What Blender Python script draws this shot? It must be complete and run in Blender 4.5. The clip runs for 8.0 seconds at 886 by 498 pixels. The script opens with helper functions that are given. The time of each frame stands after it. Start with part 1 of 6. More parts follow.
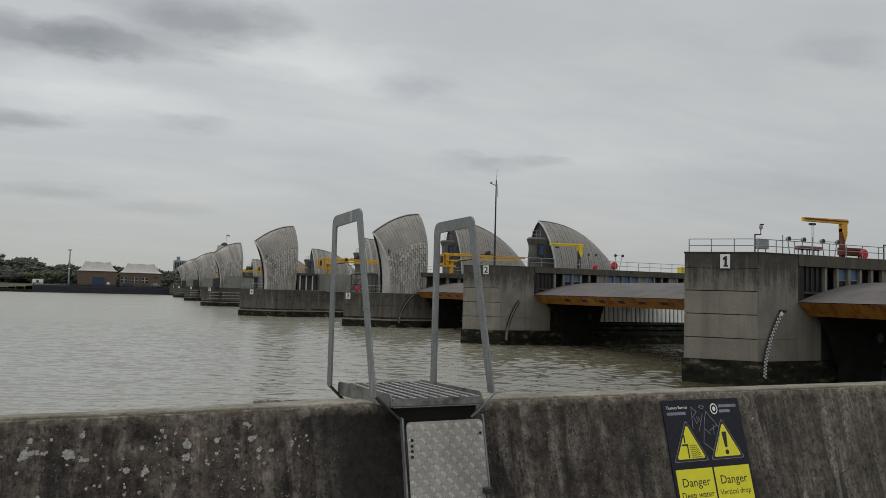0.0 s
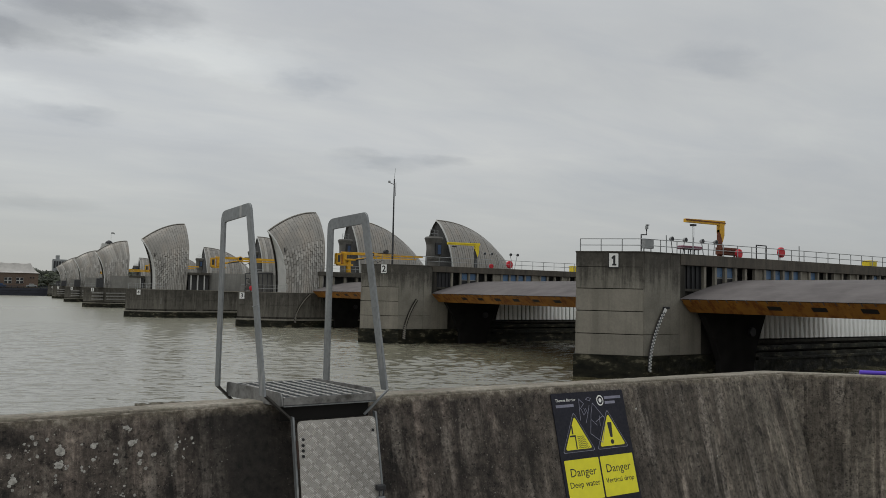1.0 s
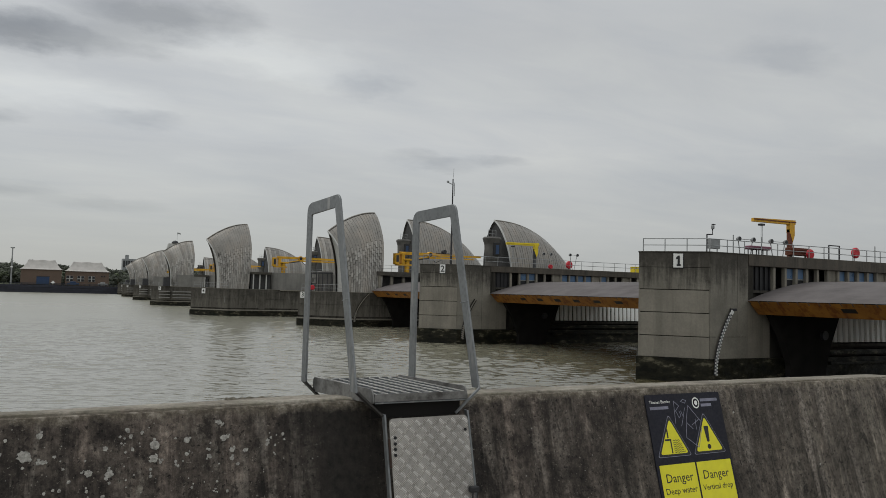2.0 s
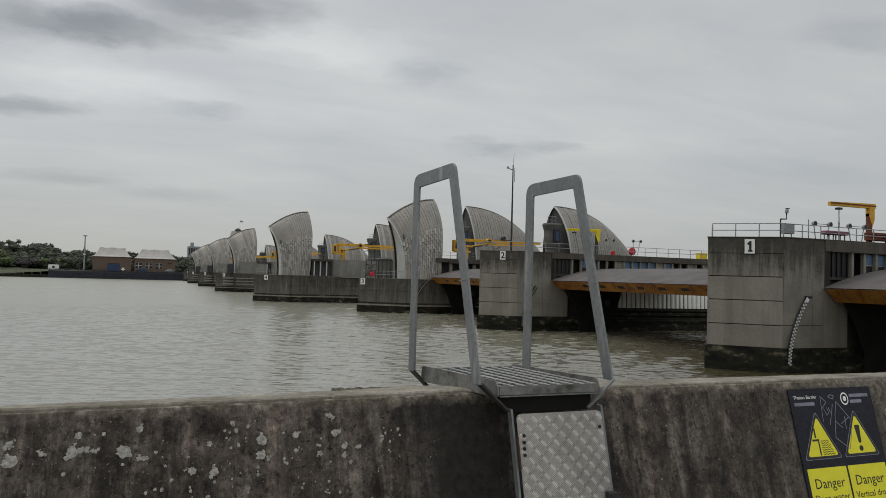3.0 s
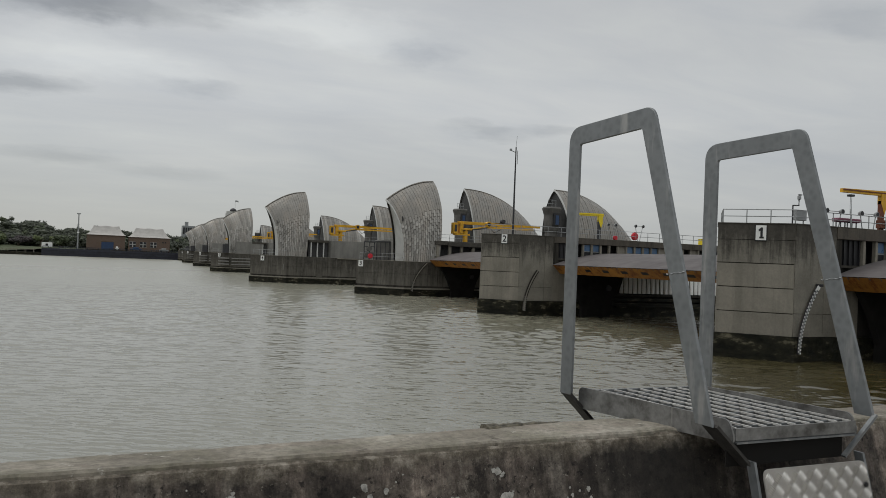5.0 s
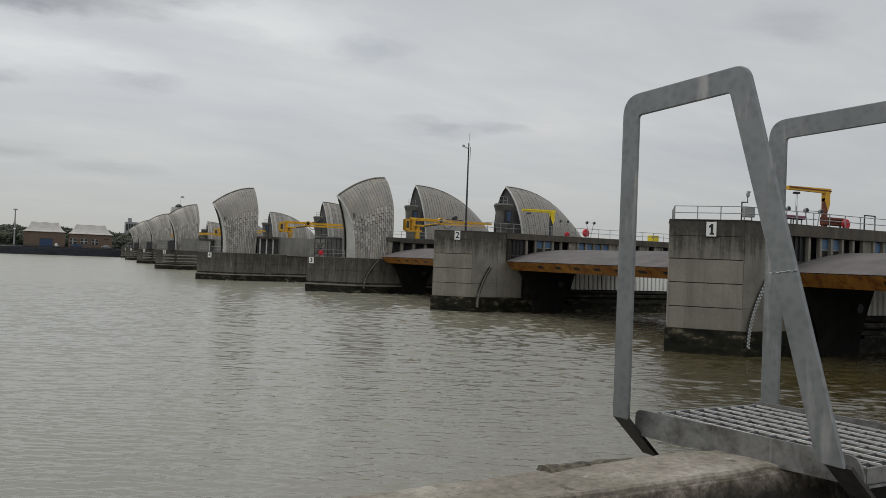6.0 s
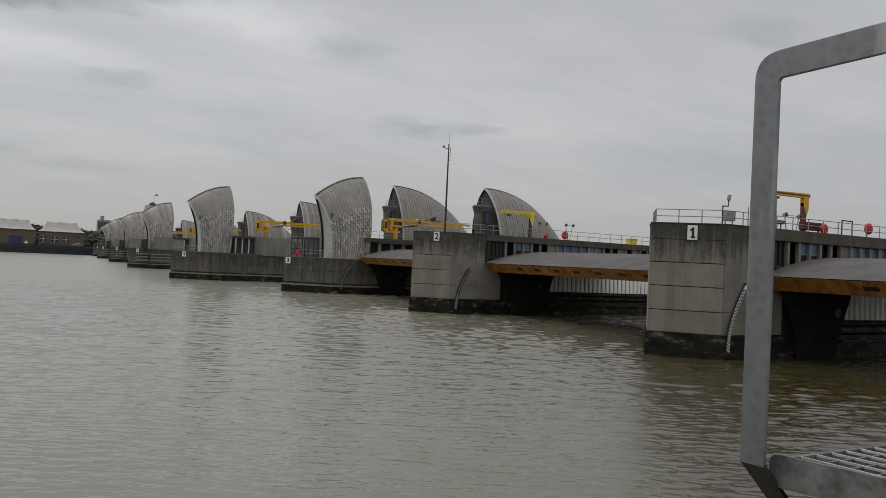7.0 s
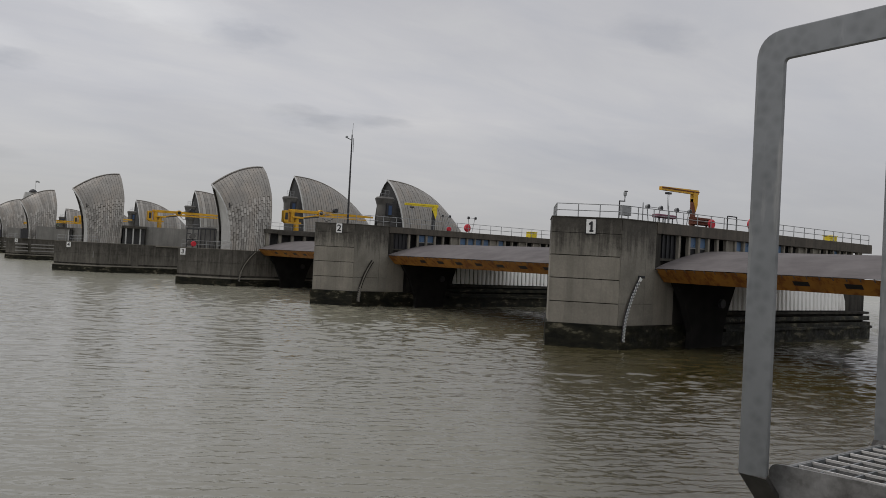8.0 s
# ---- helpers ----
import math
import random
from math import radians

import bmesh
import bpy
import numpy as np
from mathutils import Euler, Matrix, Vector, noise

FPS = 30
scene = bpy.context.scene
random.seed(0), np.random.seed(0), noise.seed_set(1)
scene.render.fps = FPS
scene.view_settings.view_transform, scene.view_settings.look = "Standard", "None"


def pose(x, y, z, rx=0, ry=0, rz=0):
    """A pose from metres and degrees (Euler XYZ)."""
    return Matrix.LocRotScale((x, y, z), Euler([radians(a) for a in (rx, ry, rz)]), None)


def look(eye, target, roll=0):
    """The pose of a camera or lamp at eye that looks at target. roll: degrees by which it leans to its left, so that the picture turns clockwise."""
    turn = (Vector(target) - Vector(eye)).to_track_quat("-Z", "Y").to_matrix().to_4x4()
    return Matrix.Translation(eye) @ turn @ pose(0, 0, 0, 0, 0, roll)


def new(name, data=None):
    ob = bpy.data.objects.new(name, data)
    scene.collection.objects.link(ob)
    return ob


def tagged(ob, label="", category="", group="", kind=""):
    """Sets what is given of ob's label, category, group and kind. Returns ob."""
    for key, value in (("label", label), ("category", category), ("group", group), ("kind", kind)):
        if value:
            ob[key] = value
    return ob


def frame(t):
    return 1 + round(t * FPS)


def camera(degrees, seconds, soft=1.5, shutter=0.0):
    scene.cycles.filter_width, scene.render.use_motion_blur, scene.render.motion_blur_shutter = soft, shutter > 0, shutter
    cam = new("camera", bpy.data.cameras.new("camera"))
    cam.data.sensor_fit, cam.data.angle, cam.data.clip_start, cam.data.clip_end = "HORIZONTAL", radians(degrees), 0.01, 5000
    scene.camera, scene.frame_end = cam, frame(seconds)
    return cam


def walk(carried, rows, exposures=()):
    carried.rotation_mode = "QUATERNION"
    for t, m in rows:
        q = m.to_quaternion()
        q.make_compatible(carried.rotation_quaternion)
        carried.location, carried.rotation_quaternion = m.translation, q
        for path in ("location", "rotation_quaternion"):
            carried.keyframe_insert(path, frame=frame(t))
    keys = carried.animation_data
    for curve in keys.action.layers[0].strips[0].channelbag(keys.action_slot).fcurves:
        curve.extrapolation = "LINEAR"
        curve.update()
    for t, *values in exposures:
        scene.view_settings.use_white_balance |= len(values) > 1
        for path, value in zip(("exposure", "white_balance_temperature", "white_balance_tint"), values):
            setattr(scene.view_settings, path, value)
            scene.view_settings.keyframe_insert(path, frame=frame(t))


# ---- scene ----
cam = camera(60.8, 8.0, soft=0.6)
PATH = [
    (0, (0.325, 0.906, 1.532), (1.126, 2.735, 1.645), 1.5),
    (0.5, (0.364, 0.91, 1.52), (1.321, 2.663, 1.636), 0.9),
    (1, (0.356, 0.905, 1.516), (1.396, 2.61, 1.633), 1.2),
    (1.5, (0.263, 0.93, 1.511), (1.273, 2.652, 1.62), 2.0),
    (1.7, (0.261, 1.004, 1.498), (1.234, 2.747, 1.613), 1.9),
    (2.8, (0.241, 1.6, 1.439), (1.025, 3.438, 1.525), 1.4),
    (3, (0.147, 1.721, 1.431), (0.92, 3.563, 1.507), 1.6),
    (3.5, (0.039, 2.051, 1.415), (0.763, 3.913, 1.498), 2.0),
    (4, (0.04, 2.434, 1.429), (0.676, 4.328, 1.512), 2.3),
    (4.5, (-0.051, 2.739, 1.417), (0.636, 4.617, 1.467), 1.9),
    (4.7, (-0.082, 2.842, 1.439), (0.653, 4.701, 1.477), 2.1),
    (5.8, (-0.038, 3.603, 1.41), (0.843, 5.398, 1.438), 2.2),
    (6, (-0.082, 3.693, 1.422), (0.826, 5.475, 1.449), 2.2),
    (6.5, (-0.052, 4.016, 1.408), (0.857, 5.797, 1.438), 2.1),
    (7, (-0.071, 4.345, 1.407), (0.892, 6.098, 1.44), 2.7),
    (7.5, (-0.178, 4.501, 1.424), (0.913, 6.178, 1.43), 3.7),
    (8, (-0.099, 4.667, 1.403), (1.084, 6.279, 1.428), 2.9),
]
walk(cam, [(t, look(eye, target, roll)) for t, eye, target, roll in PATH],
     [(0, 0.03, 6500, 10), (3, 0.06, 6500, 10), (3.5, 0.11, 6500, 10), (4, 0.04, 6500, 10), (4.5, 0.03, 6500, 10), (6, 0.12, 6500, 11), (6.5, 0.08, 6500, 12), (7, -0.04, 6500, 13), (8, 0.02, 6500, 15)])

# ---- light ----
SUN_ELEV, SUN_ROT = radians(52), radians(305)
world = bpy.data.worlds.new("overcast_sky")
scene.world = world
world.use_nodes = True
wn, wl = world.node_tree.nodes, world.node_tree.links
wn.clear()
w_out, w_bg = wn.new("ShaderNodeOutputWorld"), wn.new("ShaderNodeBackground")
w_sky = wn.new("ShaderNodeTexSky")
w_sky.sky_type, w_sky.sun_disc, w_sky.sun_elevation, w_sky.sun_rotation = "NISHITA", False, SUN_ELEV, SUN_ROT
w_co = wn.new("ShaderNodeTexCoord")
w_sep = wn.new("ShaderNodeSeparateXYZ")
wl.new(w_co.outputs["Generated"], w_sep.inputs[0])


def w_math(op, a, b=None):
    n = wn.new("ShaderNodeMath")
    n.operation = op
    for i, v in enumerate((a, b)):
        if v is None:
            continue
        if isinstance(v, (int, float)):
            n.inputs[i].default_value = v
        else:
            wl.new(v, n.inputs[i])
    return n.outputs[0]


def w_ramp(fac, stops):
    n = wn.new("ShaderNodeValToRGB")
    while len(n.color_ramp.elements) < len(stops):
        n.color_ramp.elements.new(0.5)
    for e, (p, c) in zip(n.color_ramp.elements, stops):
        e.position, e.color = p, (*c, 1)
    wl.new(fac, n.inputs[0])
    return n.outputs[0]


# a flat layer of cloud overhead: directions are laid onto a plane so that the streaks flatten towards the horizon
w_up = w_math("ADD", w_math("MAXIMUM", w_sep.outputs[2], 0.0), 0.12)
w_flat = wn.new("ShaderNodeCombineXYZ")
wl.new(w_math("DIVIDE", w_sep.outputs[0], w_up), w_flat.inputs[0])
wl.new(w_math("DIVIDE", w_sep.outputs[1], w_up), w_flat.inputs[1])


def w_noise(scale, detail, rough, offset, stretch=(1, 1, 1), turn=0.0, distort=0.0):
    m = wn.new("ShaderNodeMapping")
    m.inputs["Location"].default_value, m.inputs["Scale"].default_value = offset, stretch
    m.inputs["Rotation"].default_value = (0, 0, turn)
    wl.new(w_flat.outputs[0], m.inputs[0])
    n = wn.new("ShaderNodeTexNoise")
    n.inputs["Scale"].default_value, n.inputs["Detail"].default_value = scale, detail
    n.inputs["Roughness"].default_value, n.inputs["Distortion"].default_value = rough, distort
    wl.new(m.outputs[0], n.inputs[0])
    return n.outputs[0]


def w_mix(kind, fac, a, b):
    n = wn.new("ShaderNodeMix")
    n.data_type, n.blend_type = "RGBA", kind
    for i, v in ((0, fac), (6, a), (7, b)):
        if isinstance(v, (int, float)):
            n.inputs[i].default_value = v
        elif isinstance(v, tuple):
            n.inputs[i].default_value = (*v, 1)
        else:
            wl.new(v, n.inputs[i])
    return n.outputs[2]


broad = w_ramp(w_noise(0.42, 3, 0.5, (3.1, 1.7, 0), (1, 1.3, 1), 0.5), [(0.30, (5.0, 5.12, 5.2)), (0.52, (5.7, 5.85, 5.85)), (0.72, (6.5, 6.55, 6.4))])
streak = w_ramp(w_noise(1.6, 7, 0.6, (7.3, 2.2, 0), (1, 2.2, 1), 0.35, 0.4), [(0.30, (0.93, 0.94, 0.96)), (0.55, (1, 1, 1)), (0.75, (1.06, 1.06, 1.04))])
cloud = w_mix("MULTIPLY", 1.0, broad, streak)
# ragged darker and brighter cloud banks, by their place in the cloud layer
w_rag = wn.new("ShaderNodeTexNoise")
w_rag.inputs["Scale"].default_value, w_rag.inputs["Detail"].default_value, w_rag.inputs["Roughness"].default_value = 3.2, 6, 0.62
wl.new(w_flat.outputs[0], w_rag.inputs[0])
w_off = wn.new("ShaderNodeVectorMath")
w_off.operation = "MULTIPLY_ADD"
wl.new(w_rag.outputs["Color"], w_off.inputs[0])
w_off.inputs[1].default_value = (0.34, 0.42, 0)
wl.new(w_flat.outputs[0], w_off.inputs[2])
BANKS = [(0.20, 2.12, 0.30, 0.20, 0.64), (0.0, 2.38, 0.30, 0.18, 0.64), (-0.24, 2.40, 0.28, 0.2, 0.64), (-0.40, 3.25, 0.30, 0.18, 0.68), (-0.32, 4.40, 0.36, 0.24, 0.76),
         (0.22, 4.60, 0.40, 0.20, 0.80), (0.26, 3.02, 0.17, 0.15, 0.84), (1.50, 3.02, 0.26, 0.16, 0.80), (1.72, 2.85, 0.18, 0.13, 0.82), (0.92, 2.36, 0.16, 0.11, 0.86),
         (1.86, 1.47, 0.22, 0.14, 0.86), (2.7, 2.6, 0.7, 0.35, 0.92), (0.55, 2.30, 0.40, 0.22, 1.18), (-0.08, 2.85, 0.5, 0.28, 1.18), (0.2, 1.75, 0.5, 0.2, 1.08)]
for cx, cy, rx, ry, tone in BANKS:
    w_map = wn.new("ShaderNodeMapping")
    w_map.inputs["Location"].default_value = (-(cx + 0.17) / rx, -(cy + 0.21) / ry, 0)
    w_map.inputs["Scale"].default_value = (1 / rx, 1 / ry, 1)
    wl.new(w_off.outputs[0], w_map.inputs[0])
    w_ball = wn.new("ShaderNodeTexGradient")
    w_ball.gradient_type = "SPHERICAL"
    wl.new(w_map.outputs[0], w_ball.inputs[0])
    w_soft = w_ramp(w_ball.outputs[1], [(0.0, (0, 0, 0)), (0.75, (1, 1, 1))])
    cool = (tone, tone * 1.012, tone * 1.035) if tone < 1 else (tone, tone, tone * 0.985)
    cloud = w_mix("MULTIPLY", w_soft, cloud, cool)
# an overcast sky is brighter overhead than near the horizon
cloud = w_mix("MULTIPLY", 1.0, cloud, w_ramp(w_sep.outputs[2], [(0.33, (1, 1, 1)), (0.9, (1.6, 1.6, 1.6))]))
cloud = w_mix("MULTIPLY", 1.0, cloud, w_ramp(w_sep.outputs[0], [(0.2, (1, 1, 1)), (0.8, (0.9, 0.9, 0.9))]))
haze = w_ramp(w_sep.outputs[2], [(0.0, (1, 1, 1)), (0.02, (0.85, 0.85, 0.85)), (0.19, (0, 0, 0))])
murk = w_mix("MIX", w_ramp(w_sep.outputs[0], [(0.3, (0, 0, 0)), (0.85, (1, 1, 1))]), (4.12, 4.22, 4.06), (3.9, 4.02, 4.04))
cloud = w_mix("MIX", haze, cloud, murk)
wl.new(w_mix("MIX", 0.93, w_sky.outputs[0], cloud), w_bg.inputs[0])
w_bg.inputs[1].default_value = 0.1
wl.new(w_bg.outputs[0], w_out.inputs[0])

sun = new("sun", bpy.data.lights.new("sun", "SUN"))
sun.data.energy, sun.data.angle, sun.data.color = 0.6, radians(25), (1.0, 0.96, 0.9)
sun.matrix_world = look((0, 0, 60), (0 - 60 * math.sin(SUN_ROT) / math.tan(SUN_ELEV), 0 - 60 * math.cos(SUN_ROT) / math.tan(SUN_ELEV), 0))


# ---- materials ----
class Mat:
    """A principled material with helpers for layers of procedural colour and relief."""

    def __init__(self, name, color=(0.5, 0.5, 0.5), rough=0.7, metal=0.0, space="Object"):
        self.m = bpy.data.materials.new(name)
        self.m.use_nodes = True
        self.n, self.l = self.m.node_tree.nodes, self.m.node_tree.links
        self.b = self.n["Principled BSDF"]
        self.b.inputs["Base Color"].default_value = (*color, 1)
        self.b.inputs["Roughness"].default_value, self.b.inputs["Metallic"].default_value = rough, metal
        self.co = self.n.new("ShaderNodeTexCoord").outputs[space]
        self.color = None
        self.relief = None

    def put(self, v, socket):
        if isinstance(v, (int, float)):
            socket.default_value = v
        elif isinstance(v, tuple):
            socket.default_value = (*v, 1) if len(v) == 3 and socket.type == "RGBA" else v
        else:
            self.l.new(v, socket)

    def at(self, scale=(1, 1, 1), turn=(0, 0, 0)):
        m = self.n.new("ShaderNodeMapping")
        m.inputs["Scale"].default_value, m.inputs["Rotation"].default_value = scale, turn
        self.l.new(self.co, m.inputs[0])
        return m.outputs[0]

    def noise(self, scale, detail=4, rough=0.55, stretch=(1, 1, 1), distort=0.0, turn=(0, 0, 0)):
        n = self.n.new("ShaderNodeTexNoise")
        self.l.new(self.at(stretch, turn), n.inputs[0])
        n.inputs["Scale"].default_value, n.inputs["Detail"].default_value = scale, detail
        n.inputs["Roughness"].default_value, n.inputs["Distortion"].default_value = rough, distort
        return n.outputs[0]

    def spots(self, scale, stretch=(1, 1, 1), kind="F1"):
        n = self.n.new("ShaderNodeTexVoronoi")
        n.feature = kind
        self.l.new(self.at(stretch), n.inputs[0])
        n.inputs["Scale"].default_value = scale
        return n.outputs["Distance"]

    def ramp(self, fac, stops):
        n = self.n.new("ShaderNodeValToRGB")
        while len(n.color_ramp.elements) < len(stops):
            n.color_ramp.elements.new(0.5)
        for e, (p, c) in zip(n.color_ramp.elements, stops):
            c = c if isinstance(c, tuple) else (c, c, c)
            e.position, e.color = p, (*c, 1)
        self.l.new(fac, n.inputs[0])
        return n.outputs[0]

    def math(self, op, a, b=0.0):
        n = self.n.new("ShaderNodeMath")
        n.operation = op
        self.put(a, n.inputs[0])
        self.put(b, n.inputs[1])
        return n.outputs[0]

    def mix(self, fac, a, b, kind="MIX"):
        n = self.n.new("ShaderNodeMix")
        n.data_type, n.blend_type = "RGBA", kind
        for i, v in ((0, fac), (6, a), (7, b)):
            self.put(v, n.inputs[i])
        return n.outputs[2]

    def axis(self, i):
        n = self.n.new("ShaderNodeSeparateXYZ")
        self.l.new(self.co, n.inputs[0])
        return n.outputs[i]

    def random(self):
        return self.n.new("ShaderNodeObjectInfo").outputs["Random"]

    def island(self):
        return self.n.new("ShaderNodeNewGeometry").outputs["Random Per Island"]

    def paint(self, v):
        self.color = v
        self.put(v, self.b.inputs["Base Color"])
        return self

    def gloss(self, v):
        self.put(v, self.b.inputs["Roughness"])
        return self

    def bump(self, height, strength=0.4, distance=0.01):
        n = self.n.new("ShaderNodeBump")
        n.inputs["Strength"].default_value, n.inputs["Distance"].default_value = strength, distance
        self.l.new(height, n.inputs["Height"])
        if self.relief is not None:
            self.l.new(self.relief, n.inputs["Normal"])
        self.relief = n.outputs[0]
        self.l.new(self.relief, self.b.inputs["Normal"])
        return self


def plain(name, color, rough=0.6, metal=0.0, vary=0.25, scale=3.0, space="Object", bump=0.15):
    """A painted or bare surface with a little mottling and fine relief."""
    m = Mat(name, color, rough, metal, space)
    n = m.noise(scale, 6, 0.6)
    lo, hi = tuple(c * (1 - vary) for c in color), tuple(min(1, c * (1 + vary)) for c in color)
    m.paint(m.ramp(n, [(0.3, lo), (0.7, hi)]))
    m.gloss(m.ramp(m.noise(scale * 4, 3), [(0.3, max(0.02, rough - 0.1)), (0.7, min(1, rough + 0.1))]))
    if bump:
        m.bump(m.noise(scale * 12, 4), bump, 0.004)
    return m.m


def concrete(name, dark, light, streak=0.5, space="Object", scale=1.0):
    """Board-marked concrete, mottled, with rain streaks down its faces."""
    m = Mat(name, light, 0.85, 0, space)
    c = m.ramp(m.noise(0.55 * scale, 6, 0.6), [(0.28, dark), (0.72, light)])
    c = m.mix(streak, c, m.ramp(m.noise(1.5 * scale, 5, 0.65, (1, 1, 0.08)), [(0.38, tuple(v * 0.35 for v in dark)), (0.55, (1, 1, 1))]), "MULTIPLY")
    c = m.mix(0.5, c, m.ramp(m.noise(7 * scale, 5, 0.7), [(0.3, 0.62), (0.7, 1.0)]), "MULTIPLY")
    m.paint(m.mix(0.35, c, m.ramp(m.random(), [(0, 0.75), (1, 1.0)]), "MULTIPLY"))
    m.bump(m.noise(9 * scale, 6, 0.7), 0.35, 0.02)
    return m.m


M_PIER = concrete("pier_concrete", (0.225, 0.207, 0.170), (0.305, 0.281, 0.231), 0.2)


def stained_concrete(name, lo, hi, run, start):
    """Concrete under dirt that has run down from its top edge: run says how fast the dirt thins, start how much there is."""
    m = Mat(name, hi, 0.88)
    clean = m.ramp(m.noise(0.55, 6, 0.6), [(0.28, lo), (0.72, hi)])
    dirt = m.ramp(m.noise(1.2, 8, 0.72), [(0.3, (0.024, 0.021, 0.017)), (0.7, (0.085, 0.077, 0.063))])
    blotch = m.math("ADD", m.math("MULTIPLY", m.noise(2.2, 9, 0.74, (1, 1, 0.07)), 2.6), m.math("MULTIPLY", m.noise(1.1, 9, 0.75), 1.4))
    drip = m.math("ADD", blotch, m.math("MULTIPLY", m.axis(2), run))
    fac = m.ramp(m.math("ADD", drip, start), [(0.38, 0.0), (1.0, 0.92)])
    c = m.mix(fac, clean, dirt)
    m.paint(m.mix(0.5, c, m.ramp(m.noise(7, 6, 0.75), [(0.3, 0.55), (0.7, 1.1)]), "MULTIPLY"))
    return m.bump(m.noise(9, 6, 0.7), 0.35, 0.02).m


M_PIER_TOP = stained_concrete("weathered_concrete", (0.17, 0.158, 0.13), (0.275, 0.258, 0.215), 0.34, -2.30)
M_PIER_DECK = stained_concrete("brown_deck_concrete", (0.085, 0.072, 0.056), (0.125, 0.108, 0.086), 0.0, -1.35)
M_PIER_FAR = stained_concrete("grey_concrete", (0.105, 0.097, 0.08), (0.19, 0.177, 0.148), 0.14, -1.08)
M_TANK = concrete("pale_grey_concrete", (0.20, 0.195, 0.18), (0.28, 0.272, 0.25), 0.2)
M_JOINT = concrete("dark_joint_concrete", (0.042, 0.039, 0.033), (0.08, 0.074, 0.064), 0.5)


def algae():
    m = Mat("tidal_concrete", (0.05, 0.05, 0.04), 0.6)
    c = m.ramp(m.noise(0.8, 7, 0.65, (1, 1, 2.2)), [(0.38, (0.006, 0.0065, 0.0045)), (0.56, (0.022, 0.021, 0.013)), (0.70, (0.16, 0.145, 0.10))])
    m.paint(c).gloss(m.ramp(m.noise(2), [(0.3, 0.35), (0.7, 0.8)]))
    return m.bump(m.noise(3, 7, 0.7), 0.7, 0.08).m


M_ALGAE = algae()


def river_wall():
    m = Mat("river_wall_concrete", (0.1, 0.09, 0.08), 0.92)
    # dark mottle on the left part, paler streaked colours to the right
    right_part = m.ramp(m.math("ADD", m.math("MULTIPLY", m.axis(0), 0.13), m.math("MULTIPLY", m.noise(0.9, 5, 0.6), 0.5)), [(0.66, 0.0), (1.02, 1.0)])
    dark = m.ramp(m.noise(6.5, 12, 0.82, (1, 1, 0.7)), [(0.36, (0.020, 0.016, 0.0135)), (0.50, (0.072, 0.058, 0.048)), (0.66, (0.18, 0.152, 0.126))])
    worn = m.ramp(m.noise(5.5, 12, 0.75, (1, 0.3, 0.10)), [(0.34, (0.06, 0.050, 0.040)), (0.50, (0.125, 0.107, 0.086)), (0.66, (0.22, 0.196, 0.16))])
    c = m.mix(right_part, dark, worn)
    run = m.ramp(m.noise(8.5, 9, 0.7, (1, 0.3, 0.03)), [(0.36, 0.2), (0.45, 0.75), (0.55, 1.05), (0.63, 2.2)])
    c = m.mix(0.85, c, run, "MULTIPLY")
    c = m.mix(0.9, c, m.ramp(m.noise(17, 9, 0.78), [(0.38, 0.35), (0.49, 0.9), (0.64, 1.5)]), "MULTIPLY")
    pale = m.math("MULTIPLY", m.ramp(m.noise(5.5, 12, 0.82, (1, 1, 0.4)), [(0.57, 0.0), (0.65, 0.8)]), m.math("SUBTRACT", 1.0, right_part))
    c = m.mix(pale, c, m.ramp(m.noise(30, 6, 0.75), [(0.38, (0.07, 0.062, 0.05)), (0.62, (0.30, 0.275, 0.23))]))
    thin = m.math("MULTIPLY", m.ramp(m.noise(13, 6, 0.6, (1, 0.3, 0.025)), [(0.51, 0.0), (0.62, 1.0)]), m.ramp(m.noise(1.3, 4, 0.6), [(0.40, 0.0), (0.56, 0.85)]))
    c = m.mix(thin, c, m.ramp(m.noise(34, 6, 0.75), [(0.36, (0.07, 0.06, 0.05)), (0.64, (0.34, 0.30, 0.255))]))
    c = m.mix(0.8, c, m.ramp(m.noise(1.7, 8, 0.72, (1, 1, 0.6)), [(0.36, 0.5), (0.5, 0.95), (0.62, 1.35)]), "MULTIPLY")
    pits = m.ramp(m.noise(48, 4, 0.6), [(0.34, 0.12), (0.40, 1.0)])
    c = m.mix(0.9, c, pits, "MULTIPLY")
    grit = m.ramp(m.noise(75, 3, 0.6), [(0.655, 0.0), (0.70, 0.8)])
    c = m.mix(m.math("MULTIPLY", grit, m.math("SUBTRACT", 1.0, m.math("MULTIPLY", right_part, 0.75))), c, (0.27, 0.245, 0.205))
    scab = m.ramp(m.noise(19, 9, 0.8, (1, 1, 0.6)), [(0.63, 0.0), (0.665, 0.8)])
    c = m.mix(scab, c, (0.25, 0.225, 0.185))
    soot = m.ramp(m.noise(11, 9, 0.8, (1, 1, 0.45)), [(0.38, 0.85), (0.43, 0.0)])
    c = m.mix(soot, c, (0.016, 0.013, 0.011))
    # ragged black patch painting the stile's shade, together with run-off stain on the concrete
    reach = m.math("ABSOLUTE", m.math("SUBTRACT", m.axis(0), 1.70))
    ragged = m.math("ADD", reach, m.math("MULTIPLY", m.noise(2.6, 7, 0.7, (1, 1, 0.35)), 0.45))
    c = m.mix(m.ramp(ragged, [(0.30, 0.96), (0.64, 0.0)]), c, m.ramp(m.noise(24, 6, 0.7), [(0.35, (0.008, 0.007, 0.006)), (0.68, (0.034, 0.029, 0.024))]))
    band = m.math("ADD", m.axis(2), m.math("MULTIPLY", m.noise(7, 8, 0.7), 0.16))
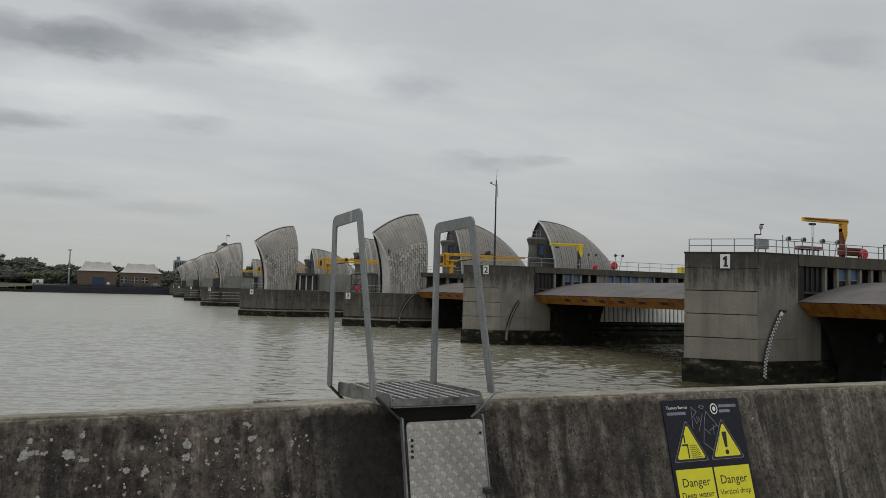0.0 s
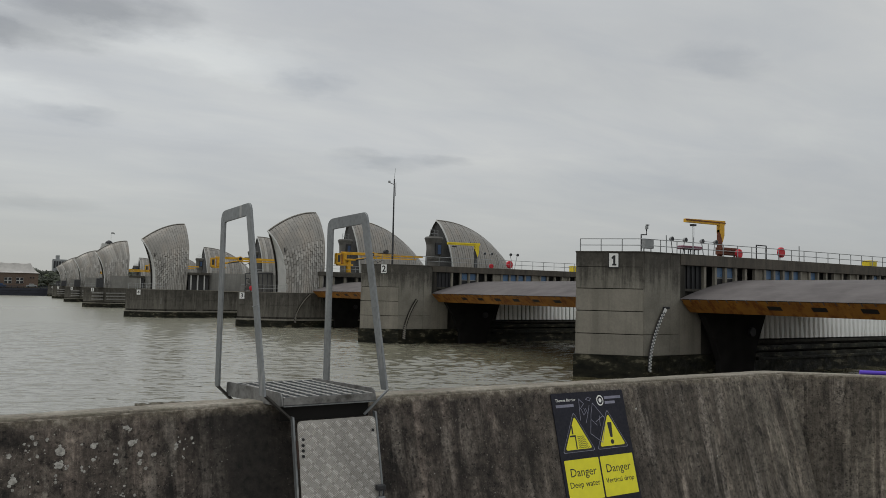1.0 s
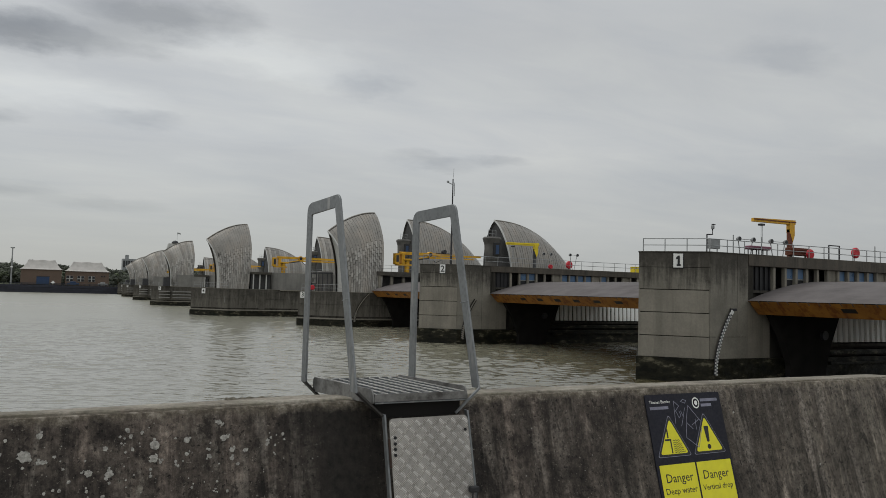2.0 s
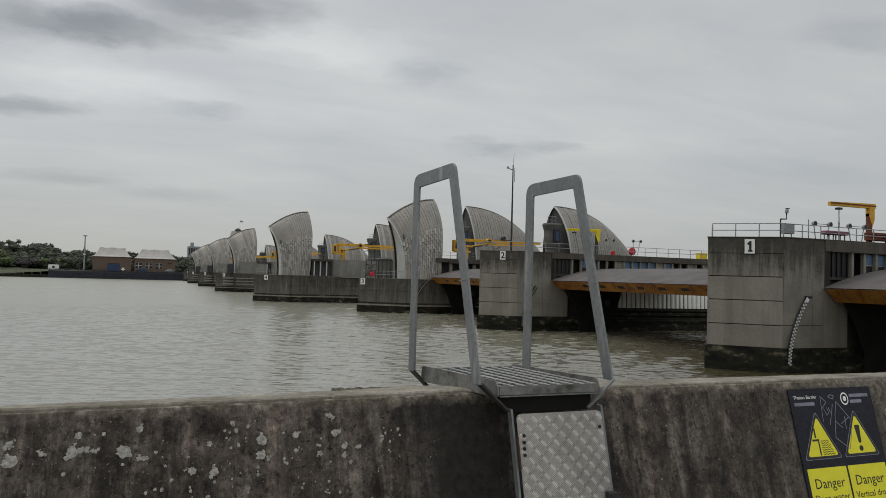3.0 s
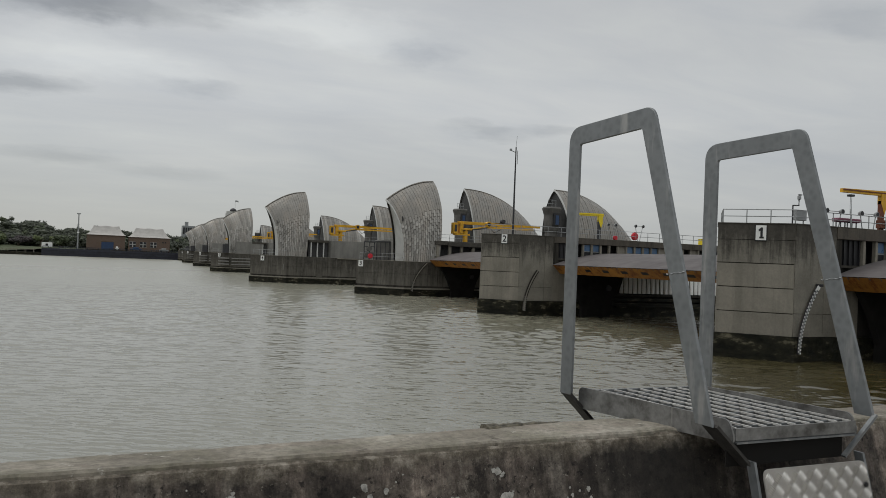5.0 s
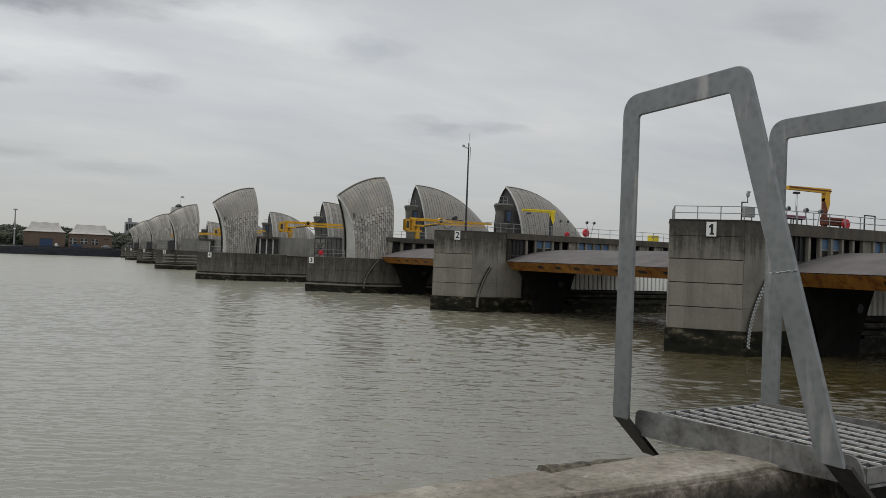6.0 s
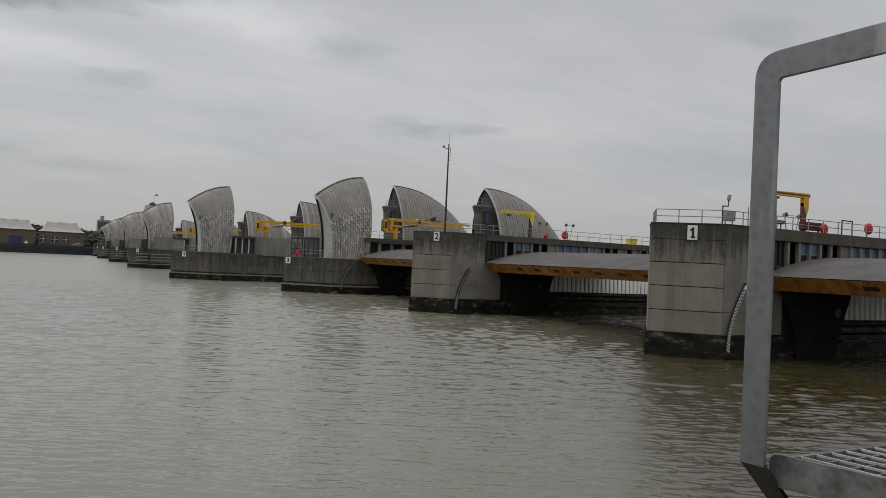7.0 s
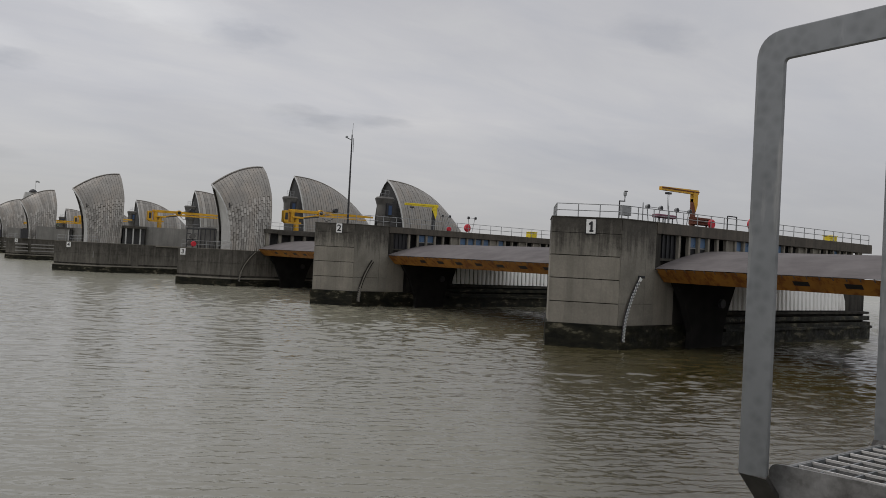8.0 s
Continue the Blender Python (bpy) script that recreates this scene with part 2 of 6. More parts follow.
    crust = m.ramp(band, [(0.885, 0.0), (0.925, 0.8)])
    c = m.mix(crust, c, m.ramp(m.noise(22, 8, 0.75), [(0.36, (0.055, 0.046, 0.034)), (0.5, (0.17, 0.145, 0.11)), (0.64, (0.40, 0.36, 0.30))]))
    m.paint(c).bump(m.noise(45, 6, 0.7), 0.9, 0.012)
    return m.bump(m.noise(16, 5, 0.6, (1, 0.3, 0.2)), 0.4, 0.01).m


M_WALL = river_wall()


def wall_cap():
    m = Mat("wall_top_concrete", (0.3, 0.28, 0.24), 0.9)
    c = m.ramp(m.noise(3.2, 8, 0.7), [(0.3, (0.13, 0.112, 0.088)), (0.5, (0.24, 0.215, 0.172)), (0.7, (0.40, 0.37, 0.31))])
    green = m.ramp(m.noise(4.5, 6, 0.65), [(0.50, 0.0), (0.68, 0.55)])
    c = m.mix(green, c, (0.15, 0.145, 0.095))
    rosy = m.ramp(m.noise(2.4, 5, 0.6, (1, 1.6, 1)), [(0.55, 0.0), (0.7, 0.4)])
    c = m.mix(rosy, c, (0.30, 0.235, 0.20))
    c = m.mix(0.7, c, m.ramp(m.noise(38, 6, 0.75), [(0.34, 0.42), (0.6, 1.08)]), "MULTIPLY")
    blot = m.ramp(m.noise(15, 6, 0.7), [(0.64, 0.0), (0.69, 0.75)])
    c = m.mix(blot, c, (0.47, 0.45, 0.40))
    dark = m.ramp(m.noise(9, 8, 0.75), [(0.33, 0.8), (0.40, 0.0)])
    m.paint(m.mix(dark, c, (0.06, 0.05, 0.038)))
    return m.bump(m.noise(50, 6, 0.7), 0.6, 0.008).m


M_CAP = wall_cap()


def galvanised():
    m = Mat("galvanised_steel", (0.3, 0.32, 0.33), 0.5, 0.6)
    c = m.ramp(m.spots(34), [(0.0, (0.166, 0.176, 0.18)), (0.6, (0.216, 0.227, 0.231))])
    c = m.mix(0.5, c, m.ramp(m.noise(4, 6, 0.65), [(0.32, 0.72), (0.6, 1.05)]), "MULTIPLY")
    stain = m.ramp(m.noise(16, 5, 0.6, (1, 1, 0.15)), [(0.58, 0.0), (0.72, 0.6)])
    c = m.mix(stain, c, (0.42, 0.41, 0.39))
    rust = m.ramp(m.noise(11, 7, 0.7, (1, 1, 0.3)), [(0.66, 0.0), (0.72, 0.8)])
    m.paint(m.mix(rust, c, (0.11, 0.075, 0.05)))
    m.gloss(m.ramp(m.noise(9, 4), [(0.3, 0.42), (0.7, 0.58)]))
    return m.bump(m.noise(120, 3), 0.12, 0.001).m


M_GALV = galvanised()


def dirty_galvanised():
    m = Mat("dirty_galvanised_steel", (0.15, 0.15, 0.15), 0.6, 0.4)
    c = m.ramp(m.noise(9, 8, 0.72), [(0.34, (0.07, 0.066, 0.06)), (0.52, (0.19, 0.188, 0.18)), (0.68, (0.28, 0.278, 0.27))])
    drip = m.ramp(m.noise(18, 5, 0.6, (1, 1, 0.06)), [(0.64, 0.0), (0.72, 0.6)])
    m.paint(m.mix(drip, c, (0.36, 0.35, 0.33)))
    return m.bump(m.noise(90, 4), 0.2, 0.001).m


M_GALV_DIRTY = dirty_galvanised()


def aluminium(name, lo, hi, rough):
    m = Mat(name, hi, rough, 0.22)
    c = m.ramp(m.noise(7, 8, 0.7), [(0.3, lo), (0.7, hi)])
    c = m.mix(0.6, c, m.ramp(m.noise(4, 7, 0.7, (1, 1, 0.2)), [(0.34, 0.55), (0.55, 1.0)]), "MULTIPLY")
    m.paint(c).gloss(m.ramp(m.noise(30, 4), [(0.3, rough - 0.06), (0.7, rough + 0.12)]))
    return m.bump(m.noise(150, 3), 0.1, 0.001).m


M_ALU = aluminium("grimy_checker_aluminium", (0.28, 0.262, 0.24), (0.40, 0.38, 0.35), 0.6)
M_ALU_WORN_LIT = aluminium("worn_lit_aluminium", (0.60, 0.58, 0.545), (0.76, 0.74, 0.70), 0.42)
# near-black steel for three of the stile's feet
M_FOOT = plain("dark_foot_steel", (0.045, 0.042, 0.038), 0.7, 0.2, 0.5, 20.0)


def dull(material, level=0.15):
    """Less shine, for wet-dark or sooty surfaces seen in shade."""
    material.node_tree.nodes["Principled BSDF"].inputs["Specular IOR Level"].default_value = level
    return material


def cladding(name, lo, hi):
    m = Mat(name, hi, 0.42, 0.55)
    c = m.ramp(m.island(), [(0.0, lo), (1.0, hi)])
    c = m.mix(0.6, c, m.ramp(m.noise(1.1, 6, 0.65, (1, 1, 0.4)), [(0.3, 0.62), (0.62, 1.05)]), "MULTIPLY")
    brown = m.ramp(m.noise(0.5, 5, 0.6, (1, 1, 0.3)), [(0.46, 0.0), (0.68, 0.5)])
    m.paint(m.mix(brown, c, (0.33, 0.285, 0.235)))
    return m.gloss(m.ramp(m.noise(3), [(0.3, 0.34), (0.7, 0.55)])).m


M_CLAD = cladding("steel_cladding", (0.215, 0.203, 0.183), (0.40, 0.385, 0.352))
M_SEAM = plain("cladding_seam", (0.16, 0.15, 0.138), 0.6, 0.4)
M_HOOD_FACE = plain("pale_hood_face", (0.46, 0.46, 0.44), 0.6, 0, 0.12, 0.6)
# dark colour that stands for shade inside openings and under decks
M_RECESS_SHADE = plain("recess_shade", (0.05, 0.05, 0.05), 0.8)


def gate_paint():
    m = Mat("orange_gate_paint", (0.5, 0.24, 0.04), 0.6)
    c = m.ramp(m.noise(0.7, 6, 0.6), [(0.3, (0.25, 0.095, 0.016)), (0.7, (0.44, 0.195, 0.026))])
    c = m.mix(0.8, c, m.ramp(m.noise(1.6, 6, 0.65, (1, 1, 0.12)), [(0.38, (0.42, 0.26, 0.16)), (0.50, (1, 1, 1))]), "MULTIPLY")
    return m.paint(c).bump(m.noise(8), 0.2, 0.01).m


M_ORANGE = gate_paint()


def gate_skin():
    m = Mat("grey_gate_skin", (0.3, 0.29, 0.28), 0.72)
    c = m.ramp(m.noise(0.5, 6, 0.6), [(0.3, (0.10, 0.09, 0.088)), (0.7, (0.16, 0.146, 0.143))])
    c = m.mix(0.25, c, m.ramp(m.noise(3, 5, 0.7, (1, 0.15, 1)), [(0.35, 0.6), (0.6, 1.0)]), "MULTIPLY")
    return m.paint(c).bump(m.noise(6), 0.15, 0.01).m


M_SKIN = dull(gate_skin(), 0.2)
M_ARM = dull(plain("black_gate_arm", (0.017, 0.016, 0.015), 0.95, 0, 0.4, 0.8))
dull(M_ALGAE)
dull(M_JOINT)
M_YELLOW = plain("yellow_crane_paint", (0.62, 0.33, 0.012), 0.5, 0, 0.25, 1.0)
M_YELLOW_BRIGHT = plain("bright_yellow_paint", (0.78, 0.60, 0.02), 0.5, 0, 0.12, 1.0)
M_RED = plain("red_lifebuoy_plastic", (0.55, 0.02, 0.035), 0.5, 0, 0.15, 2.0)
M_RAIL = plain("grey_railing_steel", (0.30, 0.31, 0.31), 0.5, 0.5, 0.15, 2.0)
M_DARK = plain("dark_steel", (0.035, 0.035, 0.038), 0.6, 0.2, 0.3, 2.0)
M_BLACK = plain("black_paint", (0.012, 0.012, 0.014), 0.5, 0, 0.2, 5.0, bump=0)
M_WHITE = plain("white_paint", (0.78, 0.78, 0.75), 0.6, 0, 0.06, 2.0, bump=0)
M_RUST = plain("rust_brown_steel", (0.14, 0.045, 0.024), 0.8, 0, 0.35, 3.0)
M_BLUE = plain("blue_paint", (0.02, 0.05, 0.12), 0.5, 0, 0.15, 1.0)
M_BLIND = plain("blue_window_blind", (0.07, 0.14, 0.25), 0.35, 0, 0.2, 0.6, bump=0)
M_GREYBOX = plain("grey_cabinet_paint", (0.28, 0.29, 0.29), 0.6, 0, 0.15, 2.0)
M_CABIN = plain("weathered_cabin_concrete", (0.10, 0.096, 0.088), 0.8, 0, 0.35, 0.7)
M_PINK = plain("faded_maroon_cover", (0.20, 0.075, 0.11), 0.7, 0, 0.2, 2.0)
M_PURPLE = plain("purple_plastic_tube", (0.10, 0.045, 0.50), 0.45, 0, 0.1, 6.0)


def white_sheets():
    m = Mat("stained_white_sheeting", (0.6, 0.6, 0.57), 0.6)
    c = m.ramp(m.noise(1.4, 6, 0.7, (1, 1, 0.1)), [(0.30, (0.36, 0.34, 0.30)), (0.40, (0.84, 0.835, 0.80)), (0.7, (0.90, 0.90, 0.87))])
    return m.paint(c).m


M_FLUTE = white_sheets()


def brickwork():
    m = Mat("brown_brick", (0.2, 0.11, 0.07), 0.85)
    n = m.n.new("ShaderNodeTexBrick")
    m.l.new(m.at((1, 1, 1), (radians(90), 0, 0)), n.inputs["Vector"])
    n.inputs["Color1"].default_value, n.inputs["Color2"].default_value = (0.125, 0.082, 0.060, 1), (0.17, 0.108, 0.078, 1)
    n.inputs["Mortar"].default_value = (0.17, 0.15, 0.125, 1)
    n.inputs["Scale"].default_value = 1.5
    return m.paint(m.mix(0.4, n.outputs[0], m.ramp(m.noise(0.3, 5), [(0.3, 0.7), (0.7, 1.05)]), "MULTIPLY")).m


M_BRICK = brickwork()
M_ROOF = plain("white_membrane_roof", (0.46, 0.44, 0.41), 0.6, 0, 0.12, 0.4)


def river():
    m = Mat("river_water", (0.07, 0.064, 0.036), 0.2)
    m.b.inputs["IOR"].default_value = 1.8
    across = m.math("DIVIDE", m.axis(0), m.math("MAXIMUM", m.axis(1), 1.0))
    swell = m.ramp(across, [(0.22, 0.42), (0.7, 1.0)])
    # own muddy colour, with sky sheen painted paler left, pier reflection darker right
    bearing_mask = m.math("ADD", across, m.math("MULTIPLY", m.noise(0.03, 4), 0.22))
    mud_and_sheen = m.ramp(bearing_mask, [(0.45, (0.175, 0.168, 0.125)), (0.80, (0.118, 0.111, 0.073)), (1.0, (0.045, 0.037, 0.013))])
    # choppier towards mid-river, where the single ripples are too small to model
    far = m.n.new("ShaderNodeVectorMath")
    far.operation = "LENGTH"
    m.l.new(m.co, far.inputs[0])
    # paler far out: the sky's reflection put into the base colour
    m.paint(m.mix(m.ramp(m.math("DIVIDE", far.outputs["Value"], 400.0), [(0.12, 0.0), (0.5, 1.0)]), mud_and_sheen, (0.26, 0.255, 0.20)))
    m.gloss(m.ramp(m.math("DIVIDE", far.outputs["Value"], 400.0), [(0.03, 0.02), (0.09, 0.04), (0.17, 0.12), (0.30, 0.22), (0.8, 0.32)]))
    m.bump(m.math("MULTIPLY", m.noise(7.0, 4, 0.62, (2.0, 0.6, 1), 0.5, (0, 0, radians(-60))), swell), 0.85, 0.012)
    return m.m


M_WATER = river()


def leaves(name, dark, light):
    m = Mat(name, light, 0.75)
    m.paint(m.mix(0.5, m.ramp(m.island(), [(0, dark), (1, light)]), m.ramp(m.noise(0.06, 4), [(0.3, 0.6), (0.7, 1.1)]), "MULTIPLY"))
    return m.m


M_LEAF_DARK = leaves("dark_leaves", (0.032, 0.038, 0.026), (0.072, 0.084, 0.052))
M_LEAF_MID = leaves("green_leaves", (0.048, 0.062, 0.034), (0.10, 0.122, 0.058))
M_LEAF_LIGHT = leaves("light_green_leaves", (0.075, 0.10, 0.035), (0.15, 0.175, 0.068))
M_LEAF_PURPLE = leaves("copper_leaves", (0.035, 0.03, 0.03), (0.07, 0.055, 0.055))
M_BARK = plain("bark", (0.09, 0.07, 0.05), 0.9, 0, 0.3, 3.0)
M_GRASS = plain("grass", (0.055, 0.068, 0.028), 0.9, 0, 0.3, 0.3)
M_PAVING = plain("pale_paving", (0.28, 0.26, 0.23), 0.85, 0, 0.2, 1.2)
M_QUAY = plain("dark_blue_quay_piling", (0.018, 0.02, 0.032), 0.6, 0, 0.4, 0.5)
M_NAVY = plain("navy_sign_panel", (0.007, 0.0075, 0.016), 0.75, 0, 0.2, 12.0, bump=0)
M_SIGN_YELLOW = plain("sign_yellow", (0.78, 0.72, 0.02), 0.4, 0, 0.06, 15.0, bump=0)
M_INK = plain("sign_black_ink", (0.010, 0.010, 0.012), 0.4, 0, 0.2, 15.0, bump=0)
M_CHALK = plain("scratched_grey_marks", (0.22, 0.22, 0.28), 0.7, 0, 0.3, 20.0, bump=0)
M_LICHEN = plain("pale_lichen", (0.33, 0.32, 0.29), 0.95, 0, 0.5, 70.0)
M_MOSS = plain("dark_moss_crust", (0.11, 0.098, 0.072), 0.95, 0, 0.7, 45.0, bump=0.8)
M_BROWN = plain("dark_brown_steel", (0.035, 0.018, 0.012), 0.8, 0, 0.35, 20.0)


# ---- building helpers ----
def thing(name, label, category, group="", kind="", at=(0, 0, 0)):
    ob = tagged(new(name), label, category, group, kind)
    ob.location = at
    ob.empty_display_size = 0.2
    return ob


def mesh_of(name, bm, material, smooth=False):
    me = bpy.data.meshes.new(name)
    bmesh.ops.recalc_face_normals(bm, faces=bm.faces)
    bm.to_mesh(me)
    bm.free()
    me.materials.append(material)
    if smooth:
        me.polygons.foreach_set("use_smooth", [True] * len(me.polygons))
    return me


def part(name, bm, material, parent, label="", smooth=False):
    ob = new(name, mesh_of(name, bm, material, smooth))
    ob.parent = parent
    if parent is not None and parent.parent is None:
        ob.matrix_parent_inverse = Matrix.Translation(-parent.location)
    return tagged(ob, label)


def solid(name, bm, material, label, category, group="", kind="", smooth=False):
    return tagged(new(name, mesh_of(name, bm, material, smooth)), label, category, group, kind)


def box(bm, x0, x1, y0, y1, z0, z1, bevel=0.0, m=None):
    vs = [bm.verts.new((x, y, z)) for x in (x0, x1) for y in (y0, y1) for z in (z0, z1)]
    fs = [bm.faces.new([vs[i] for i in f]) for f in ((0, 1, 3, 2), (4, 6, 7, 5), (0, 4, 5, 1), (2, 3, 7, 6), (0, 2, 6, 4), (1, 5, 7, 3))]
    if m is not None:
        for v in vs:
            v.co = m @ v.co
    if bevel:
        edges = list({e for f in fs for e in f.edges})
        bmesh.ops.recalc_face_normals(bm, faces=fs)
        bmesh.ops.bevel(bm, geom=edges, offset=bevel, segments=2, affect="EDGES", profile=0.5)
    return bm


def a_box(x0, x1, y0, y1, z0, z1, bevel=0.0, m=None):
    return box(bmesh.new(), x0, x1, y0, y1, z0, z1, bevel, m)


def tube(bm, pts, r, seg=8, flat=None):
    """A round bar through points; flat = (w, h) gives a rectangular bar instead."""
    pts = [Vector(p) for p in pts]
    rings = []
    side = None
    for i, p in enumerate(pts):
        d = (pts[min(i + 1, len(pts) - 1)] - pts[max(i - 1, 0)]).normalized()
        ref = Vector((0, 0, 1)) if abs(d.z) < 0.95 else Vector((0, 1, 0))
        a = d.cross(ref).normalized()
        if side is not None and a.dot(side) < 0:
            a = -a
        side = a
        b = d.cross(a).normalized()
        if flat:
            offs = [(a * sx * flat[0] + b * sy * flat[1]) * 0.5 for sx, sy in ((-1, -1), (1, -1), (1, 1), (-1, 1))]
        else:
            rr = r[i] if isinstance(r, (list, tuple)) else r
            offs = [(a * math.cos(t) + b * math.sin(t)) * rr for t in (2 * math.pi * k / seg for k in range(seg))]
        rings.append([bm.verts.new(p + o) for o in offs])
    for ra, rb in zip(rings, rings[1:]):
        for k in range(len(ra)):
            bm.faces.new((ra[k], ra[(k + 1) % len(ra)], rb[(k + 1) % len(ra)], rb[k]))
    bm.faces.new(rings[0][::-1])
    bm.faces.new(rings[-1])
    return bm


def a_tube(pts, r, seg=8, flat=None):
    return tube(bmesh.new(), pts, r, seg, flat)


def prism(bm, outline, axis, lo, hi):
    """A 2D outline pushed out along an axis: the outline gives the other two coordinates in order."""
    def place(p, d):
        return {"x": (d, p[0], p[1]), "y": (p[0], d, p[1]), "z": (p[0], p[1], d)}[axis]

    a = [bm.verts.new(place(p, lo)) for p in outline]
    b = [bm.verts.new(place(p, hi)) for p in outline]
    n = len(outline)
    for k in range(n):
        bm.faces.new((a[k], a[(k + 1) % n], b[(k + 1) % n], b[k]))
    bm.faces.new(a[::-1])
    bm.faces.new(b)
    return bm


def a_prism(outline, axis, lo, hi):
    return prism(bmesh.new(), outline, axis, lo, hi)


def rounded(pts, radius, n=5):
    """A closed outline with its corners rounded; radius may be one value or one for each corner."""
    out = []
    count = len(pts)
    for i in range(count):
        r = radius[i] if isinstance(radius, (list, tuple)) else radius
        p, a, b = Vector(pts[i]), Vector(pts[i - 1]), Vector(pts[(i + 1) % count])
        if r <= 0:
            out.append(tuple(p))
            continue
        da, db = (a - p).normalized(), (b - p).normalized()
        half = da.angle(db) / 2
        cut = min(r / math.tan(half), 0.49 * min((a - p).length, (b - p).length))
        s, e = p + da * cut, p + db * cut
        for k in range(n + 1):
            t = k / n
            out.append(tuple(s * (1 - t) ** 2 + p * 2 * t * (1 - t) + e * t * t))
    return out


def lettering(name, text, size, material, parent, m, deep=0.002, label="", bold=0.0):
    """Raised writing; m lays its own x to the right and y up."""
    cu = bpy.data.curves.new("writing", "FONT")
    cu.body, cu.size, cu.extrude, cu.align_x, cu.align_y = text, size, deep, "CENTER", "CENTER"
    cu.resolution_u, cu.offset = 2, bold * size
    tmp = bpy.data.objects.new("writing", cu)
    scene.collection.objects.link(tmp)
    bpy.context.view_layer.update()
    me = bpy.data.meshes.new_from_object(tmp.evaluated_get(bpy.context.evaluated_depsgraph_get()))
    bpy.data.objects.remove(tmp)
    me.transform(m)
    me.materials.clear()
    me.materials.append(material)
    ob = new(name, me)
    ob.parent = parent
    return tagged(ob, label)


def chamfer(x, y, dx, dy):
    """Lays x along a slanted face from (x, y) towards (x + dx, y + dy), y into it and z up."""
    u = Vector((dx, dy, 0)).normalized()
    m = Matrix.Identity(4)
    for k, v in enumerate((u, Vector((-u.y, u.x, 0)), Vector((0, 0, 1)))):
        m.col[k][:3] = v
    m.translation = (x, y, 0)
    return m


WATER_Z = -4.36

# ---- river, banks and distance ----
def river_surface():
    """The river as one sheet: a fan of rings whose cells grow with distance, lifted by many small crossing waves."""
    rng = np.random.default_rng(3)
    radii = [0.03, 2, 4, 6, 8, 10, 12]
    while radii[-1] < 170:
        radii.append(radii[-1] * 1.0023)
    radii = np.array(radii + [180, 200, 260, 350, 500, 800, 1400, 2500, 4500])
    ang = np.radians(np.concatenate([np.linspace(-50, 18, 18)[:-1], np.linspace(18, 104, 560), np.linspace(104, 180, 30)[1:]]))
    r, a = np.meshgrid(radii, ang, indexing="ij")
    x, y = r * np.cos(a), 5.43 + r * np.sin(a)
    cell = np.maximum(0.030, r * 0.0026)
    z = np.zeros_like(x)
    for k in range(170):
        wl = 0.085 * (3.4 / 0.085) ** (rng.random() ** 1.6)
        head = math.radians(60) + rng.normal(0, 0.36)
        amp = 0.0032 * wl * rng.uniform(0.4, 1.4)
        keep = np.clip((wl / cell - 2.0) / 1.0, 0, 1) * (1.0 if wl < 0.75 else np.clip((r - 14) / 40, 0.3, 1))
        ph = rng.random() * 6.283
        warp = 1.3 * np.sin(0.21 * x + 0.13 * y + ph) + 0.9 * np.sin(0.47 * y - 0.33 * x + 2 * ph)
        phase = 6.283 / wl * (x * math.cos(head) + y * math.sin(head)) + ph + warp
        z += amp * keep * (np.sin(phase) + 0.3 * np.cos(2 * phase))
    # calm water upstream, choppy where the stream runs through the barrier
    stir = np.clip((78 - np.degrees(a) + 5 * np.sin(0.11 * x + 0.07 * y) + 4 * np.sin(0.23 * y - 0.1 * x)) / 24, 0, 1)
    gust = (0.74 + 0.6 * stir * stir * (3 - 2 * stir)) * (1 + 0.4 * np.clip((r - 22) / 60, 0, 1))
    z = z * gust * np.clip((172 - r) / 50, 0, 1) * (r > 11)
    n, m = r.shape
    co = np.stack([x, y, WATER_Z + z], -1).reshape(-1, 3)
    i = np.arange(n * m).reshape(n, m)
    quads = np.stack([i[:-1, :-1], i[1:, :-1], i[1:, 1:], i[:-1, 1:]], -1).reshape(-1, 4)
    me = bpy.data.meshes.new("water")
    me.vertices.add(len(co))
    me.vertices.foreach_set("co", co.ravel())
    me.loops.add(quads.size)
    me.loops.foreach_set("vertex_index", quads.ravel().astype(np.int32))
    me.polygons.add(len(quads))
    me.polygons.foreach_set("loop_start", np.arange(0, quads.size, 4, dtype=np.int32))
    me.polygons.foreach_set("use_smooth", np.ones(len(quads), dtype=bool))
    me.update(calc_edges=True)
    me.validate()
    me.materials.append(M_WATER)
    return tagged(new("water", me), "murky green-brown river water with small ripples", "water", kind="structure")


river_surface()
solid("ground", a_prism([(-60, -60), (78.1, -60), (6.6, 5.02), (-60, 5.02)], "z", -8, -0.25), M_PAVING, "pale paved riverside walk behind the flood wall", "ground", kind="structure")


# ---- flood wall, with its top, on the near bank ----
WALL_TOP = 0.872
WALL_FRONT, WALL_BACK = 5.16, 5.39
BATTER = 0.28          # how far the face comes out for each metre down
CORNER_X = 6.56


def wall_face(z):
    return WALL_FRONT - BATTER * (WALL_TOP - z)


def lerp_stops(x, stops):
    """A value read off between (place, value) stops in rising order."""
    for (xa, va), (xb, vb) in zip(stops, stops[1:]):
        if x <= xb:
            return va + (vb - va) * max(0.0, (x - xa) / (xb - xa))
    return stops[-1][1]


def top_front(x):
    return lerp_stops(x, [(-40, 0.860), (-0.5, 0.862), (0.7, 0.866), (1.2, 0.872), (1.7, 0.876), (2.6, 0.871), (6.2, 0.869)])


def top_back(x):
    return lerp_stops(x, [(-40, 0.832), (-0.5, 0.835), (0.0, 0.843), (0.75, 0.851), (1.1, 0.858), (1.5, 0.868), (2.6, 0.861), (6.2, 0.859)])


